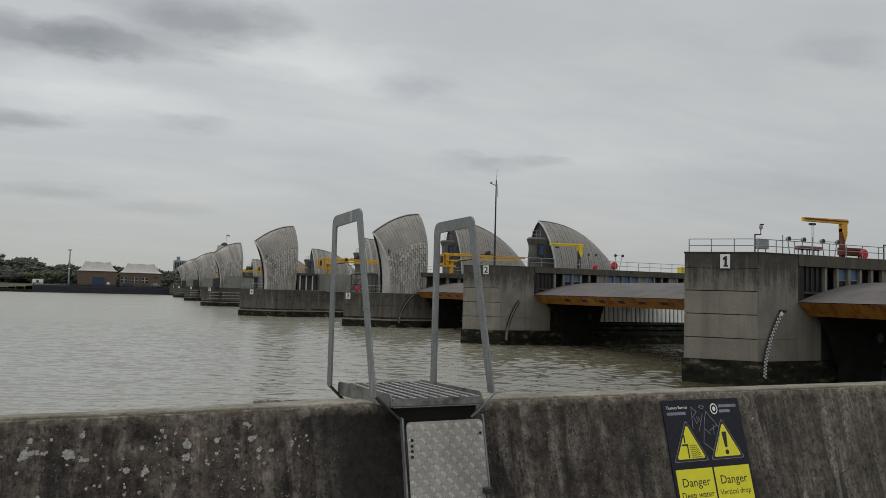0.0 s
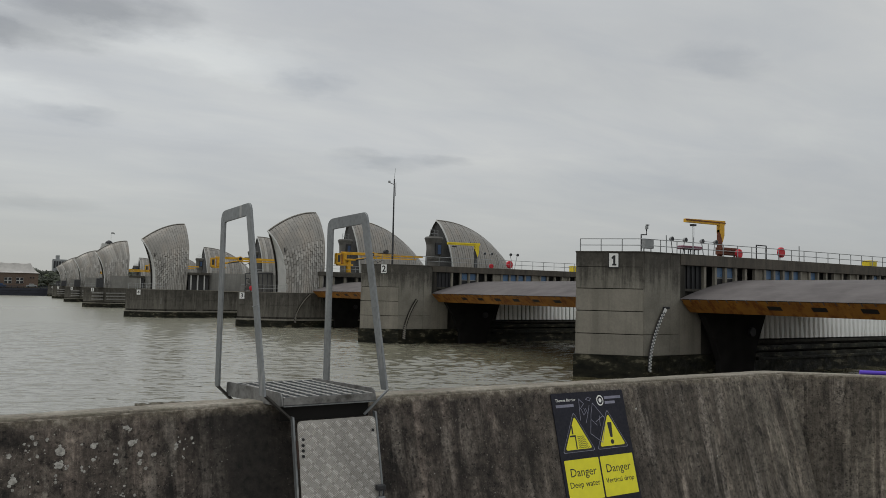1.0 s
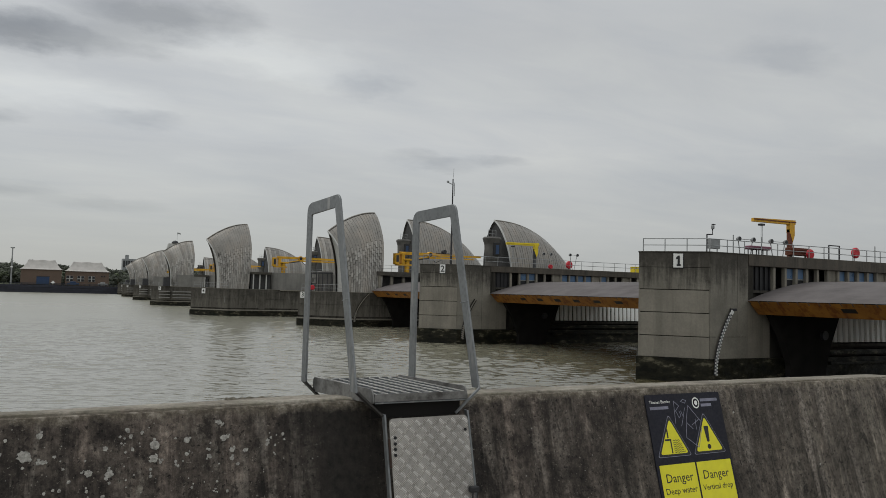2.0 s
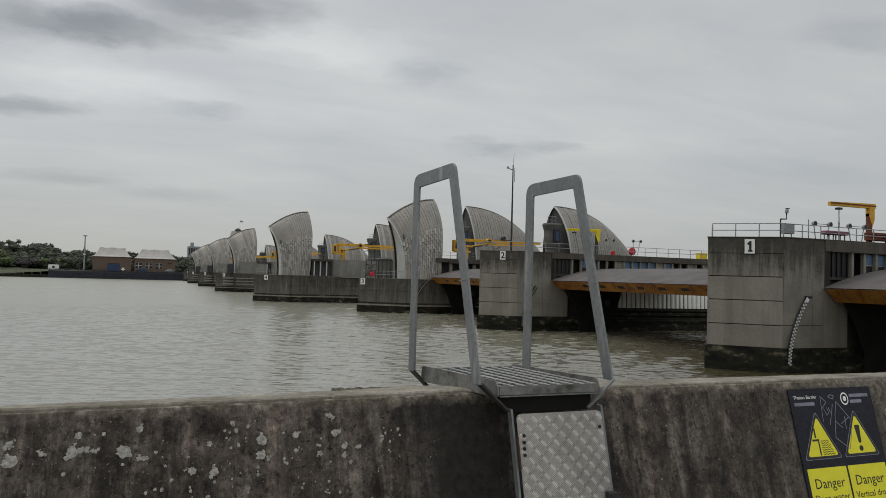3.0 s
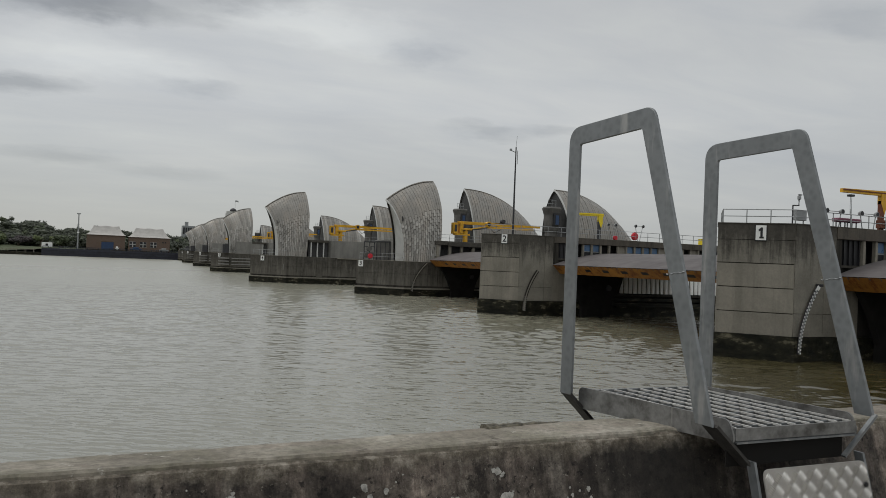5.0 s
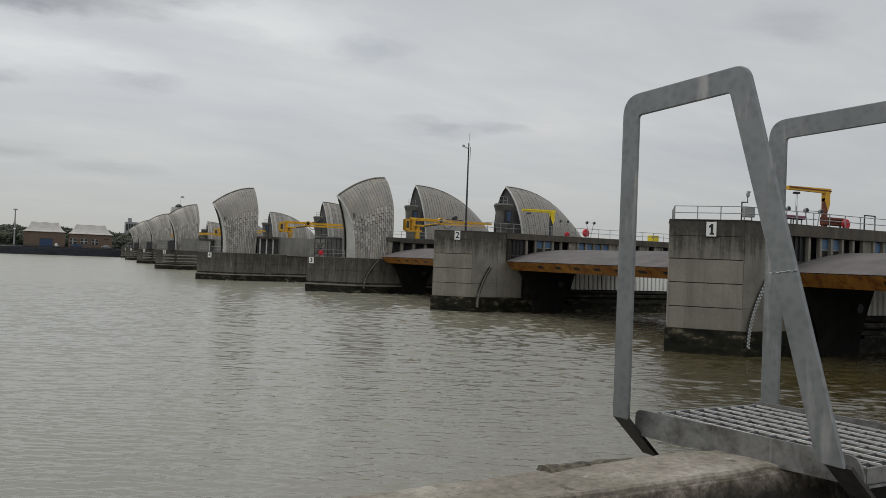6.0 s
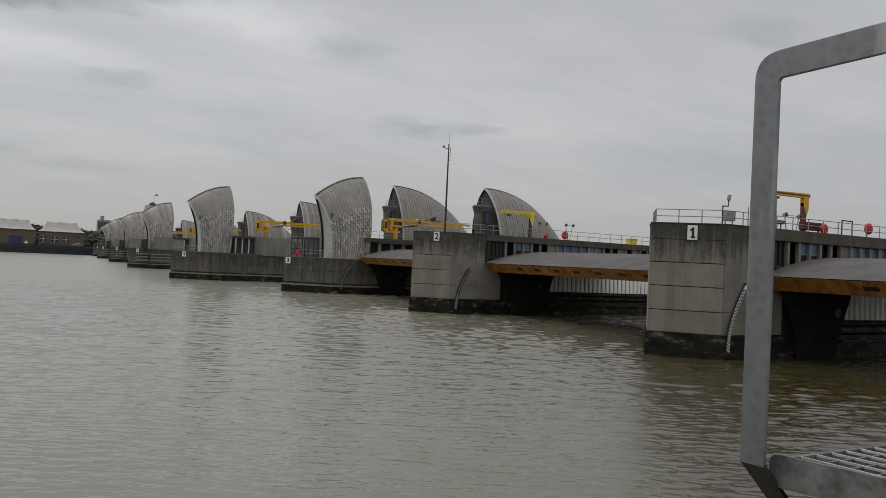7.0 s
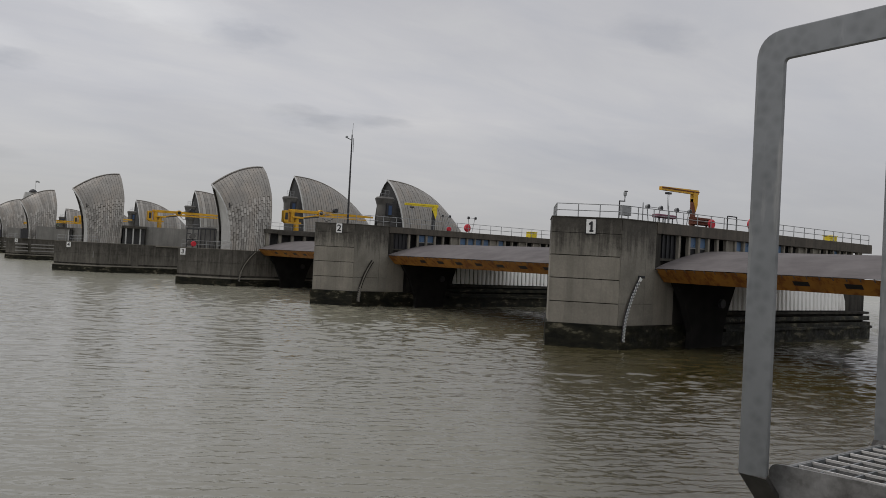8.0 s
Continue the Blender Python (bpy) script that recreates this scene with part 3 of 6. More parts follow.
def long_wall():
    bm = bmesh.new()
    xs = [-40 + 2 * k for k in range(19)] + [-2 + 0.06 * k for k in range(145)]
    rows = []
    for x in xs:
        j = lambda a: noise.noise(Vector((x * 1.7, a, 0.3))) * 0.006 + noise.noise(Vector((x * 9, a, 2.3))) * 0.003
        zf, zb = top_front(x), top_back(x)
        outline = [(wall_face(-0.5), -0.5), (wall_face(0.4), 0.4), (wall_face(0.80) + j(1) * 0.6, 0.80), (wall_face(zf - 0.02) + j(2) * 0.7, zf - 0.02),
                   (WALL_FRONT + 0.01, zf - 0.012), (WALL_BACK - 0.02, zb - 0.012), (WALL_BACK + j(6) * 0.5, zb - 0.03), (WALL_BACK + 0.15, -8)]
        rows.append([bm.verts.new((min(x, CORNER_X + 0.12), y, z)) for y, z in outline])
    for a, b in zip(rows, rows[1:]):
        for k in range(len(a) - 1):
            bm.faces.new((a[k], a[k + 1], b[k + 1], b[k]))
    return bm


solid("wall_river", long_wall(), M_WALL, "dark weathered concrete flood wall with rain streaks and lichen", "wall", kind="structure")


def short_wall():
    """The wall turns towards the walk at its corner, here with an upright face."""
    bm = bmesh.new()
    d = Vector((0.74, -0.673, 0))
    n = Vector((-d.y, d.x, 0))
    prof = [(0, -0.5), (0, 0.4), (0, 0.852), (0.015, 0.858), (0.22, 0.848), (0.24, 0.83), (0.40, -8)]
    rows = []
    for s in [-0.13, -0.02] + [0.4 * k for k in range(1, 30)]:
        o = Vector((CORNER_X, WALL_FRONT, 0)) + d * s
        rows.append([bm.verts.new((o.x + n.x * a, o.y + n.y * a, z)) for a, z in prof])
    for a, b in zip(rows, rows[1:]):
        for k in range(len(a) - 1):
            bm.faces.new((a[k], a[k + 1], b[k + 1], b[k]))
    return bm


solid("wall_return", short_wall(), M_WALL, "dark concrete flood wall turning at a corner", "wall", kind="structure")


def chip(x, k):
    """How far an edge is chipped or worn at this place."""
    deep = max(0.0, noise.noise(Vector((x * 5.5, k, 7))) - 0.25) * 0.03
    return 0.007 * noise.noise(Vector((x * 6, k, 0))) + 0.005 * noise.noise(Vector((x * 23, k, 4))) + deep


def coping():
    """The worn top of the wall: a little lower at its back, with chipped edges; it follows the wall round its corner."""
    bm = bmesh.new()
    rows = []
    line = [(x, (x, WALL_FRONT + 0.004), (x, 5.398)) for x in [-40 + 2 * k for k in range(19)] + [-2 + 0.025 * k for k in range(342)]]
    for k in range(31):
        t = k / 30
        line.append((6.57 + t, (6.565 + 8.14 * t, 5.164 - 7.40 * t), (6.62 + 8.24 * t, 5.398 - 7.47 * t)))
    for x, front, back in line:
        f, b = Vector(front), Vector(back)
        d = (b - f).normalized()
        f, b = f + d * max(-0.004, chip(x, 1)), b - d * chip(x, 9)
        zf, zb = top_front(x), top_back(x)
        rough = lambda k: 0.0022 * noise.noise(Vector((x * 12, k * 3.0, 1))) + 0.003 * noise.noise(Vector((x * 3, k, 5)))
        prof = [(f - d * 0.002, zf - 0.03), (f, zf - 0.006 + rough(8)), (f + d * 0.007, zf + rough(0))]
        prof += [(f.lerp(b, u), zf + (zb - zf) * u + rough(1 + 5 * u)) for u in (0.15, 0.3, 0.45, 0.6, 0.75, 0.88)]
        prof += [(b - d * 0.006, zb + rough(7)), (b, zb - 0.007), (b + d * 0.002, zb - 0.05)]
        rows.append([bm.verts.new((p.x, p.y, z)) for p, z in prof])
    for a, b in zip(rows, rows[1:]):
        for k in range(len(a) - 1):
            bm.faces.new((a[k], a[k + 1], b[k + 1], b[k]))
    return bm


solid("wall_coping", coping(), M_CAP, "paler worn concrete top of the flood wall", "wall", kind="structure")

# ---- stile over the wall ----
stile = thing("stile", "galvanised steel stile with grating platform over the flood wall", "stile", at=(2.04, 5.27, WALL_TOP))
RAIL_T = 0.012


def along(y, stops):
    """A value read off between (depth, value) stops, nearest last."""
    for (ya, va), (yb, vb) in zip(stops, stops[1:]):
        if y >= yb:
            return va + (vb - va) * (ya - y) / (ya - yb)
    return stops[-1][1]


RAIL_LEFT = [(5.80, 1.646), (5.30, 1.681), (4.90, 1.700)]
RAIL_RIGHT = [(5.80, 2.372), (5.30, 2.432), (4.90, 2.442)]


def handrail(stops):
    """One side frame cut from flat bar: an outline with a hole, its long edges eased."""
    outer = rounded([(5.746, 0.905), (5.746, 2.008), (5.246, 2.026), (5.068, 1.43), (4.918, 0.935)], [0.0, 0.075, 0.065, 0.0, 0.0], 8)
    inner = rounded([(5.673, 0.905), (5.673, 1.934), (5.308, 1.949), (5.146, 1.43), (4.996, 0.935)], [0.0, 0.012, 0.012, 0.0, 0.0], 8)
    ease = 0.0025
    bm = bmesh.new()
    rings = []
    for a, b in zip(outer, inner):
        a, b = Vector(a), Vector(b)
        d = (b - a).normalized() * ease
        x0, x1 = -RAIL_T / 2, RAIL_T / 2
        row = [(x0, a + d), (x0, b - d), (x0 + ease, b), (x1 - ease, b), (x1, b - d), (x1, a + d), (x1 - ease, a), (x0 + ease, a)]
        rings.append([bm.verts.new((along(p.x, stops) + dx, p.x, p.y)) for dx, p in row])
    for ra, rb in zip(rings, rings[1:]):
        for k in range(8):
            bm.faces.new((ra[k], ra[(k + 1) % 8], rb[(k + 1) % 8], rb[k]))
    bm.faces.new(rings[0])
    bm.faces.new(rings[-1][::-1])
    return bm


def weld_bead(stops):
    """The lumpy bead where the two lengths of the front post are butted together."""
    a, b = Vector((5.064, 1.428)), Vector((5.150, 1.418))
    pts = []
    for k in range(13):
        p = a.lerp(b, k / 12)
        pts.append((along(p.x, stops) - RAIL_T / 2, p.x, p.y + 0.002 * math.sin(k * 2.1)))
    return a_tube(pts, [0.0022 + 0.0008 * math.sin(k * 1.7) for k in range(13)], 6)


def slanted_plate(bm, a, b, y0, y1, thick=0.012):
    """A plate bent inwards from (x, z) a to b, between two depths."""
    (xa, za), (xb, zb) = a, b
    n = Vector((zb - za, xa - xb)).normalized() * thick / 2
    outline = [(xa + n.x, za + n.y), (xb + n.x, zb + n.y), (xb - n.x, zb - n.y), (xa - n.x, za - n.y)]
    return prism(bm, outline, "y", y0, y1)


for stops in (RAIL_LEFT, RAIL_RIGHT):
    rail = part("handrail", handrail(stops), M_GALV, stile)
    part("weld", weld_bead(stops), M_GALV, rail)
# bent feet under the front and back posts
part("foot_plate", slanted_plate(bmesh.new(), (1.702, 0.940), (1.866, 0.792), 4.905, 4.982, 0.010), M_FOOT, stile)
part("foot_plate", slanted_plate(bmesh.new(), (1.650, 0.910), (1.790, 0.772), 5.672, 5.745), M_FOOT, stile)
part("foot_plate", slanted_plate(bmesh.new(), (2.446, 0.943), (2.29, 0.805), 4.91, 4.926, 0.010), M_GALV, stile)
part("foot_plate", slanted_plate(bmesh.new(), (2.374, 0.910), (2.285, 0.80), 5.672, 5.745), M_FOOT, stile)


def skew(bm):
    """The platform lies a little askew between the two frames."""
    for v in bm.verts:
        v.co.x += (5.687 - v.co.y) * 0.12
    return bm


GX0, GX1, GY0, GY1 = 1.717, 2.275, 4.945, 5.675
for x in (GX0 - 0.005, GX1 + 0.005):
    # kick plate along the platform's side
    outline = rounded([(5.70, 0.846), (5.70, 0.934), (4.955, 0.948), (4.935, 0.90), (4.935, 0.872)], [0.035, 0.028, 0.03, 0.01, 0.01], 5)
    part("kick_plate", skew(a_prism(outline, "x", x - 0.004, x + 0.004)), M_GALV_DIRTY, stile, "stained galvanised kick plate")
grating = part("grating", skew(a_box(GX0, GX1, GY1 - 0.004, GY1, 0.892, 0.923)), M_GALV, stile, "open galvanised steel grating tread")
for k in range(11):
    y = GY0 + (GY1 - GY0) * (k + 0.5) / 11.5
    part("cross_bar", skew(a_box(GX0, GX1, y - 0.0024, y + 0.0024, 0.900, 0.9205)), M_GALV, grating)
for k in range(9):
    x = GX0 + 0.012 + (GX1 - GX0 - 0.024) * k / 8
    # dark bar bodies, bright tops: sky light from above put into the colours
    bar = part("bearing_bar", skew(a_box(x - 0.0024, x + 0.0024, GY0, GY1 - 0.005, 0.893, 0.917)), M_GALV_DIRTY, grating)
    part("lit_edge", skew(a_box(x - 0.0028, x + 0.0028, GY0, GY1 - 0.005, 0.9171, 0.9235)), M_ALU_WORN_LIT, bar, "bright top edge with sky light in its colour")
part("nosing", skew(a_box(GX0, GX1, GY0 - 0.012, GY0 - 0.004, 0.881, 0.922)), M_GALV_DIRTY, stile)
part("nosing_lip", skew(a_box(GX0, GX1, GY0 - 0.018, GY0 - 0.004, 0.872, 0.878)), M_GALV, stile)
# shade below the open grating, put in as a black sheet
part("shade_sheet", skew(a_box(GX0 + 0.002, GX1 - 0.002, GY0, GY1, 0.868, 0.873)), M_ARM, stile, "black sheet painting the shade under the grating")
part("back_edge", skew(a_box(GX0, GX1, GY1 + 0.004, GY1 + 0.012, 0.872, 0.922)), M_GALV_DIRTY, stile)
# added black plate that paints the shaded gap below the platform
part("gap_shade", a_box(1.80, 2.34, 4.965, 4.97, 0.79, 0.871), M_ARM, stile)


def sloped(y_at, x0, x1, z0, z1, t0, t1):
    """A slab that lies along the wall's batter, between thicknesses t0 and t1 out from the line y_at(z)."""
    outline = [(y_at(z0) - t0, z0), (y_at(z1) - t0, z1), (y_at(z1) - t1, z1), (y_at(z0) - t1, z0)]
    return a_prism(outline, "x", x0, x1)


def cover_y(z):
    return 4.885 - 0.27 * (0.80 - z)


for x0, x1 in ((1.846, 1.856), (2.348, 2.358)):
    part("stringer", sloped(cover_y, x0, x1, -0.25, 0.82, -0.035, 0.0), M_GALV, stile)

# checker-plate cover over the climbing side
PX0, PX1, PZ0, PZ1 = 1.866, 2.338, -0.22, 0.80


def cover_plate():
    corners = rounded([(PX0, PZ0), (PX0, PZ1), (PX1, PZ1), (PX1, PZ0)], [0.02, 0.028, 0.028, 0.02], 5)
    bm = bmesh.new()
    f = [bm.verts.new((x, cover_y(z) - 0.014, z)) for x, z in corners]
    b = [bm.verts.new((x, cover_y(z) - 0.008, z)) for x, z in corners]
    n = len(f)
    for k in range(n):
        bm.faces.new((f[k], f[(k + 1) % n], b[(k + 1) % n], b[k]))
    bm.faces.new(f)
    bm.faces.new(b[::-1])
    return bm


cover = part("cover_plate", cover_plate(), M_ALU, stile, "pale aluminium checker-plate cover")


def treads():
    """Raised five-bar tread pattern: groups of slanted ridges whose direction alternates."""
    bm = bmesh.new()
    step = 0.036
    nx, nz = int((PX1 - PX0) / step), int((PZ1 - PZ0) / step)
    for i in range(nx):
        for k in range(nz):
            cx, cz = PX0 + 0.021 + i * step, PZ0 + 0.02 + k * step
            ang = radians(45 if (i + k) % 2 else -45)
            u = Vector((math.cos(ang), math.sin(ang)))
            v = Vector((-u.y, u.x))
            for r in (-2, -1, 0, 1, 2):
                o = Vector((cx, cz)) + v * r * 0.0070
                h = 0.0165 - abs(r) * 0.0016
                quad = [o + u * h, o + v * 0.0025, o - u * h, o - v * 0.0025]
                base = [bm.verts.new((p.x, cover_y(p.y) - 0.0142, p.y)) for p in quad]
                top = bm.verts.new((o.x, cover_y(o.y) - 0.0200, o.y))
                for q in range(4):
                    bm.faces.new((base[q], base[(q + 1) % 4], top))
    return bm


tagged(part("tread_pattern", treads(), M_ALU_WORN_LIT, cover), kind="stuff")
for x, z in ((1.892, 0.705), (1.890, 0.675), (1.889, 0.648), (1.888, 0.62), (2.315, 0.725)):
    part("bolt_hole", a_tube([(x, cover_y(z) - 0.021, z), (x, cover_y(z) - 0.012, z)], 0.0085, 10), M_BLACK, cover)
part("hinge", sloped(cover_y, 1.857, 1.865, 0.56, 0.70, 0.0, 0.016), M_BROWN, stile, "dark brown rusted hinge")
part("hasp", a_box(2.30, 2.352, cover_y(0.42) - 0.045, cover_y(0.42) - 0.012, 0.405, 0.435, 0.004), M_DARK, stile)

padlock = thing("padlock", "small steel padlock hanging from the stile's hasp", "padlock", at=(2.32, 4.74, 0.37))
ly = cover_y(0.38) - 0.038
part("lock_body", a_box(2.30, 2.345, ly - 0.011, ly + 0.011, 0.335, 0.378, 0.006), M_GALV, padlock)
part("shackle", a_tube([(2.309, ly, 0.375), (2.309, ly, 0.405), (2.316, ly, 0.418), (2.329, ly, 0.418), (2.336, ly, 0.405), (2.336, ly, 0.375)], 0.0042, 8), M_DARK, padlock)

# ---- warning sign on the wall ----
sign = thing("warning_sign", "navy and yellow danger sign fixed to the sloping flood wall", "sign", at=(4.2, 5.0, 0.4))
SX0, SX1, SZ0, SZ1 = 3.858, 4.553, 0.04, 0.812


def on_wall(out):
    """Lays x to the right and y up along the sloping face, out metres proud of it; the origin is the sign's lower left corner."""
    c = math.hypot(1, BATTER)
    up = Vector((0, BATTER / c, 1 / c))
    right = Vector((1, 0, 0))
    n = right.cross(up).normalized()
    o = Vector((SX0, wall_face(SZ0), SZ0)) + n * out
    m = Matrix.Identity(4)
    for k, v in enumerate((right, up, n)):
        m.col[k][:3] = v
    m.translation = o
    return m


SW, SH = SX1 - SX0, (SZ1 - SZ0) * math.hypot(1, BATTER)


def flat_shape(pts, out, deep):
    """A thin plate with this outline on the sign's face."""
    m0, m1 = on_wall(out), on_wall(out + deep)
    bm = bmesh.new()
    a = [bm.verts.new(m0 @ Vector((*p, 0))) for p in pts]
    b = [bm.verts.new(m1 @ Vector((*p, 0))) for p in pts]
    for k in range(len(pts)):
        bm.faces.new((a[k], a[(k + 1) % len(pts)], b[(k + 1) % len(pts)], b[k]))
    bm.faces.new(a[::-1])
    bm.faces.new(b)
    return bm


def rect(x0, x1, y0, y1, r=0.008):
    return rounded([(x0, y0), (x0, y1), (x1, y1), (x1, y0)], r, 4)


def stroke(pts, w):
    """A brush stroke: thin strips joined end to end."""
    bm = bmesh.new()
    m0 = on_wall(0.0125)
    for a, b in zip(pts, pts[1:]):
        a, b = Vector(a), Vector(b)
        d = (b - a).normalized() * w / 2
        n = Vector((-d.y, d.x))
        bm.faces.new([bm.verts.new(m0 @ Vector((*p, 0))) for p in (a - d + n, a - d - n, b + d - n, b + d + n)])
    return bm


board = part("sign_board", flat_shape(rect(0, SW, 0, SH, 0.012), 0.002, 0.008), M_NAVY, sign, "navy blue sign board")
T = SH
for cx in (0.18, 0.505):
    # triangle: pale edge, dark line, yellow field
    y0, y1, hw = T - 0.418, T - 0.135, 0.153
    for out, k, mat, nm in ((0.0100, 1.0, M_CHALK, "triangle_edge"), (0.0106, 0.965, M_INK, "triangle_border"), (0.0112, 0.82, M_SIGN_YELLOW, "triangle_field")):
        cy = y0 + (y1 - y0) * 0.36
        pts = [(cx - hw * k, cy + (y0 - cy) * k), (cx, cy + (y1 - cy) * k), (cx + hw * k, cy + (y0 - cy) * k)]
        part(nm, flat_shape(rounded(pts, 0.014, 4), out, 0.0008), mat, board)
part("exclamation_bar", flat_shape(rounded([(0.494, T - 0.340), (0.483, T - 0.232), (0.527, T - 0.232), (0.516, T - 0.340)], 0.009, 4), 0.0122, 0.0006), M_INK, board)
part("exclamation_dot", flat_shape([(0.505 + 0.017 * math.cos(a * 0.5236), T - 0.372 + 0.017 * math.sin(a * 0.5236)) for a in range(12)], 0.0122, 0.0006), M_INK, board)
part("quay_edge", flat_shape([(0.112, T - 0.300), (0.166, T - 0.300), (0.166, T - 0.395), (0.156, T - 0.395), (0.156, T - 0.312), (0.112, T - 0.312)], 0.0122, 0.0006), M_INK, board)
part("drop_mark", flat_shape(rect(0.136, 0.148, T - 0.293, T - 0.235, 0.004), 0.0122, 0.0006), M_INK, board)
for k in range(7):
    pts = [(0.182 + 0.012 * i + (0.012 if k > 3 else 0.0) * 0, T - 0.312 - 0.013 * k + 0.0032 * (-1) ** i) for i in range(6 + k // 2)]
    part("wave_line", stroke(pts, 0.0038), M_INK, board)
for x0, x1, low in ((0.024, 0.342, "Deep water"), (0.357, 0.678, "Vertical drop")):
    field = part("yellow_panel", flat_shape(rect(x0, x1, T - 0.745, T - 0.466, 0.006), 0.0104, 0.0008), M_SIGN_YELLOW, board)
    cx = (x0 + x1) / 2
    lettering("writing", "Danger", 0.082, M_INK, field, on_wall(0.0116) @ Matrix.Translation((cx, T - 0.556, 0)), 0.0004)
    size = 0.058 if low[0] == "D" else 0.052
    lettering("writing", low, size, M_INK, field, on_wall(0.0116) @ Matrix.Translation((cx, T - 0.637, 0)), 0.0004)
lettering("writing", "Thames Barrier", 0.030, M_WHITE, board, on_wall(0.0106) @ Matrix.Translation((0.125, T - 0.052, 0)), 0.0004)
part("reference_bar", flat_shape(rect(0.03, 0.195, T - 0.102, T - 0.082, 0.002), 0.0104, 0.0005), M_CHALK, board)
part("name_bar", flat_shape(rect(0.50, 0.665, T - 0.062, T - 0.042, 0.002), 0.0104, 0.0005), M_CHALK, board)
part("name_bar", flat_shape(rect(0.50, 0.60, T - 0.098, T - 0.078, 0.002), 0.0104, 0.0005), M_CHALK, board)
ring = lambda r: [(0.455 + r * math.cos(a * 0.3927), T - 0.07 + r * 1.15 * math.sin(a * 0.3927)) for a in range(16)]
part("round_mark", flat_shape(ring(0.034), 0.0104, 0.0005), M_WHITE, board)
part("round_mark_centre", flat_shape(ring(0.026), 0.0112, 0.0005), M_NAVY, board)
part("round_mark_core", flat_shape(ring(0.014), 0.0119, 0.0005), M_WHITE, board)
for pts in ([(0.235, T - 0.20), (0.25, T - 0.05), (0.29, T - 0.085), (0.25, T - 0.12)], [(0.26, T - 0.125), (0.275, T - 0.165), (0.295, T - 0.15), (0.285, T - 0.12)],
            [(0.30, T - 0.12), (0.315, T - 0.16), (0.34, T - 0.10)], [(0.315, T - 0.16), (0.285, T - 0.22)], [(0.31, T - 0.30), (0.345, T - 0.16), (0.375, T - 0.085), (0.47, T - 0.20)],
            [(0.31, T - 0.30), (0.41, T - 0.37), (0.465, T - 0.245)], [(0.38, T - 0.22), (0.45, T - 0.185)], [(0.42, T - 0.18), (0.415, T - 0.25)], [(0.335, T - 0.20), (0.385, T - 0.245)],
            [(0.315, T - 0.055), (0.335, T - 0.042), (0.365, T - 0.05), (0.35, T - 0.068), (0.315, T - 0.055)]):
    part("scratch", stroke(pts, 0.0045), M_CHALK, board)

# ---- pale lichen spots on the wall ----
rnd = random.Random(11)
bm = bmesh.new()


def lichen_spot(x, z, r, n=9, rough=0.3):
    if 1.6 < x < 2.5 or SX0 - 0.03 < x < SX1 + 0.03:
        return
    ph = rnd.random() * 6.28
    c = bm.verts.new((x, wall_face(z) - 0.004, z))
    rim = []
    for k in range(n):
        a = ph + 2 * math.pi * k / n
        rr = r * rnd.uniform(1 - rough, 1 + rough * 0.5)
        zz = z + rr * math.sin(a)
        rim.append(bm.verts.new((x + rr * math.cos(a), wall_face(zz) - 0.0022, zz)))
    for k in range(n):
        bm.faces.new((c, rim[k], rim[(k + 1) % n]))


for k in range(190):
    cx = rnd.choice((-1.2, -0.7, -0.3, 0.1, 0.3, 0.72, 0.78, 0.85, 1.02, 1.08, 1.1, 0.0, 1.3, 2.9, 3.3, 4.9, 5.5))
    lichen_spot(cx + rnd.gauss(0, 0.24), rnd.uniform(0.15, 0.80), 0.0022 + 0.008 * rnd.random() ** 4)
# the large round growths
LARGE_GROWTHS = [(-0.23, 0.67, 0.030), (-0.02, 0.69, 0.030), (0.17, 0.68, 0.034), (0.0, 0.75, 0.018), (-0.13, 0.69, 0.014), (0.23, 0.765, 0.018), (0.25, 0.65, 0.014), (-0.3, 0.725, 0.015),
                 (0.73, 0.695, 0.027), (0.73, 0.635, 0.023), (0.53, 0.58, 0.023), (0.44, 0.59, 0.020), (0.88, 0.71, 0.018), (1.04, 0.785, 0.016), (1.06, 0.71, 0.021), (1.1, 0.65, 0.016), (1.1, 0.61, 0.014), (0.88, 0.645, 0.012)]
for x, z, r in LARGE_GROWTHS:
    lichen_spot(x, z, r * 0.8, 18, 0.26)
    for j in range(3):
        lichen_spot(x + rnd.gauss(0, r * 0.6), z + rnd.gauss(0, r * 0.6), r * rnd.uniform(0.3, 0.5), 11, 0.5)
# scattered smaller ones in loose clusters
for k in range(26):
    cx, cz = rnd.uniform(-1.3, 1.45), rnd.uniform(0.28, 0.79)
    for j in range(rnd.randint(1, 5)):
        lichen_spot(cx + rnd.gauss(0, 0.05), min(0.81, cz + rnd.gauss(0, 0.05)), rnd.uniform(0.003, 0.010), 11, 0.35)
# lobed patches: a few overlapping growths each
for k in range(34):
    cx = rnd.choice((-1.0, -0.55, -0.3, 0.1, 0.5, 0.7, 0.75, 0.95, 1.05, 1.1, 1.25)) + rnd.gauss(0, 0.10)
    cz = rnd.choice((0.66, 0.62, 0.55, 0.42, 0.30)) + rnd.gauss(0, 0.05)
    size = 0.007 + 0.013 * rnd.random() ** 1.8
    for j in range(rnd.randint(2, 4)):
        lichen_spot(cx + rnd.gauss(0, size * 0.55), min(0.80, cz + rnd.gauss(0, size * 0.9)), size * rnd.uniform(0.35, 0.8), 11, 0.5)
solid("lichen", bm, M_LICHEN, "round pale lichen patches growing on the flood wall", "lichen", kind="stuff")

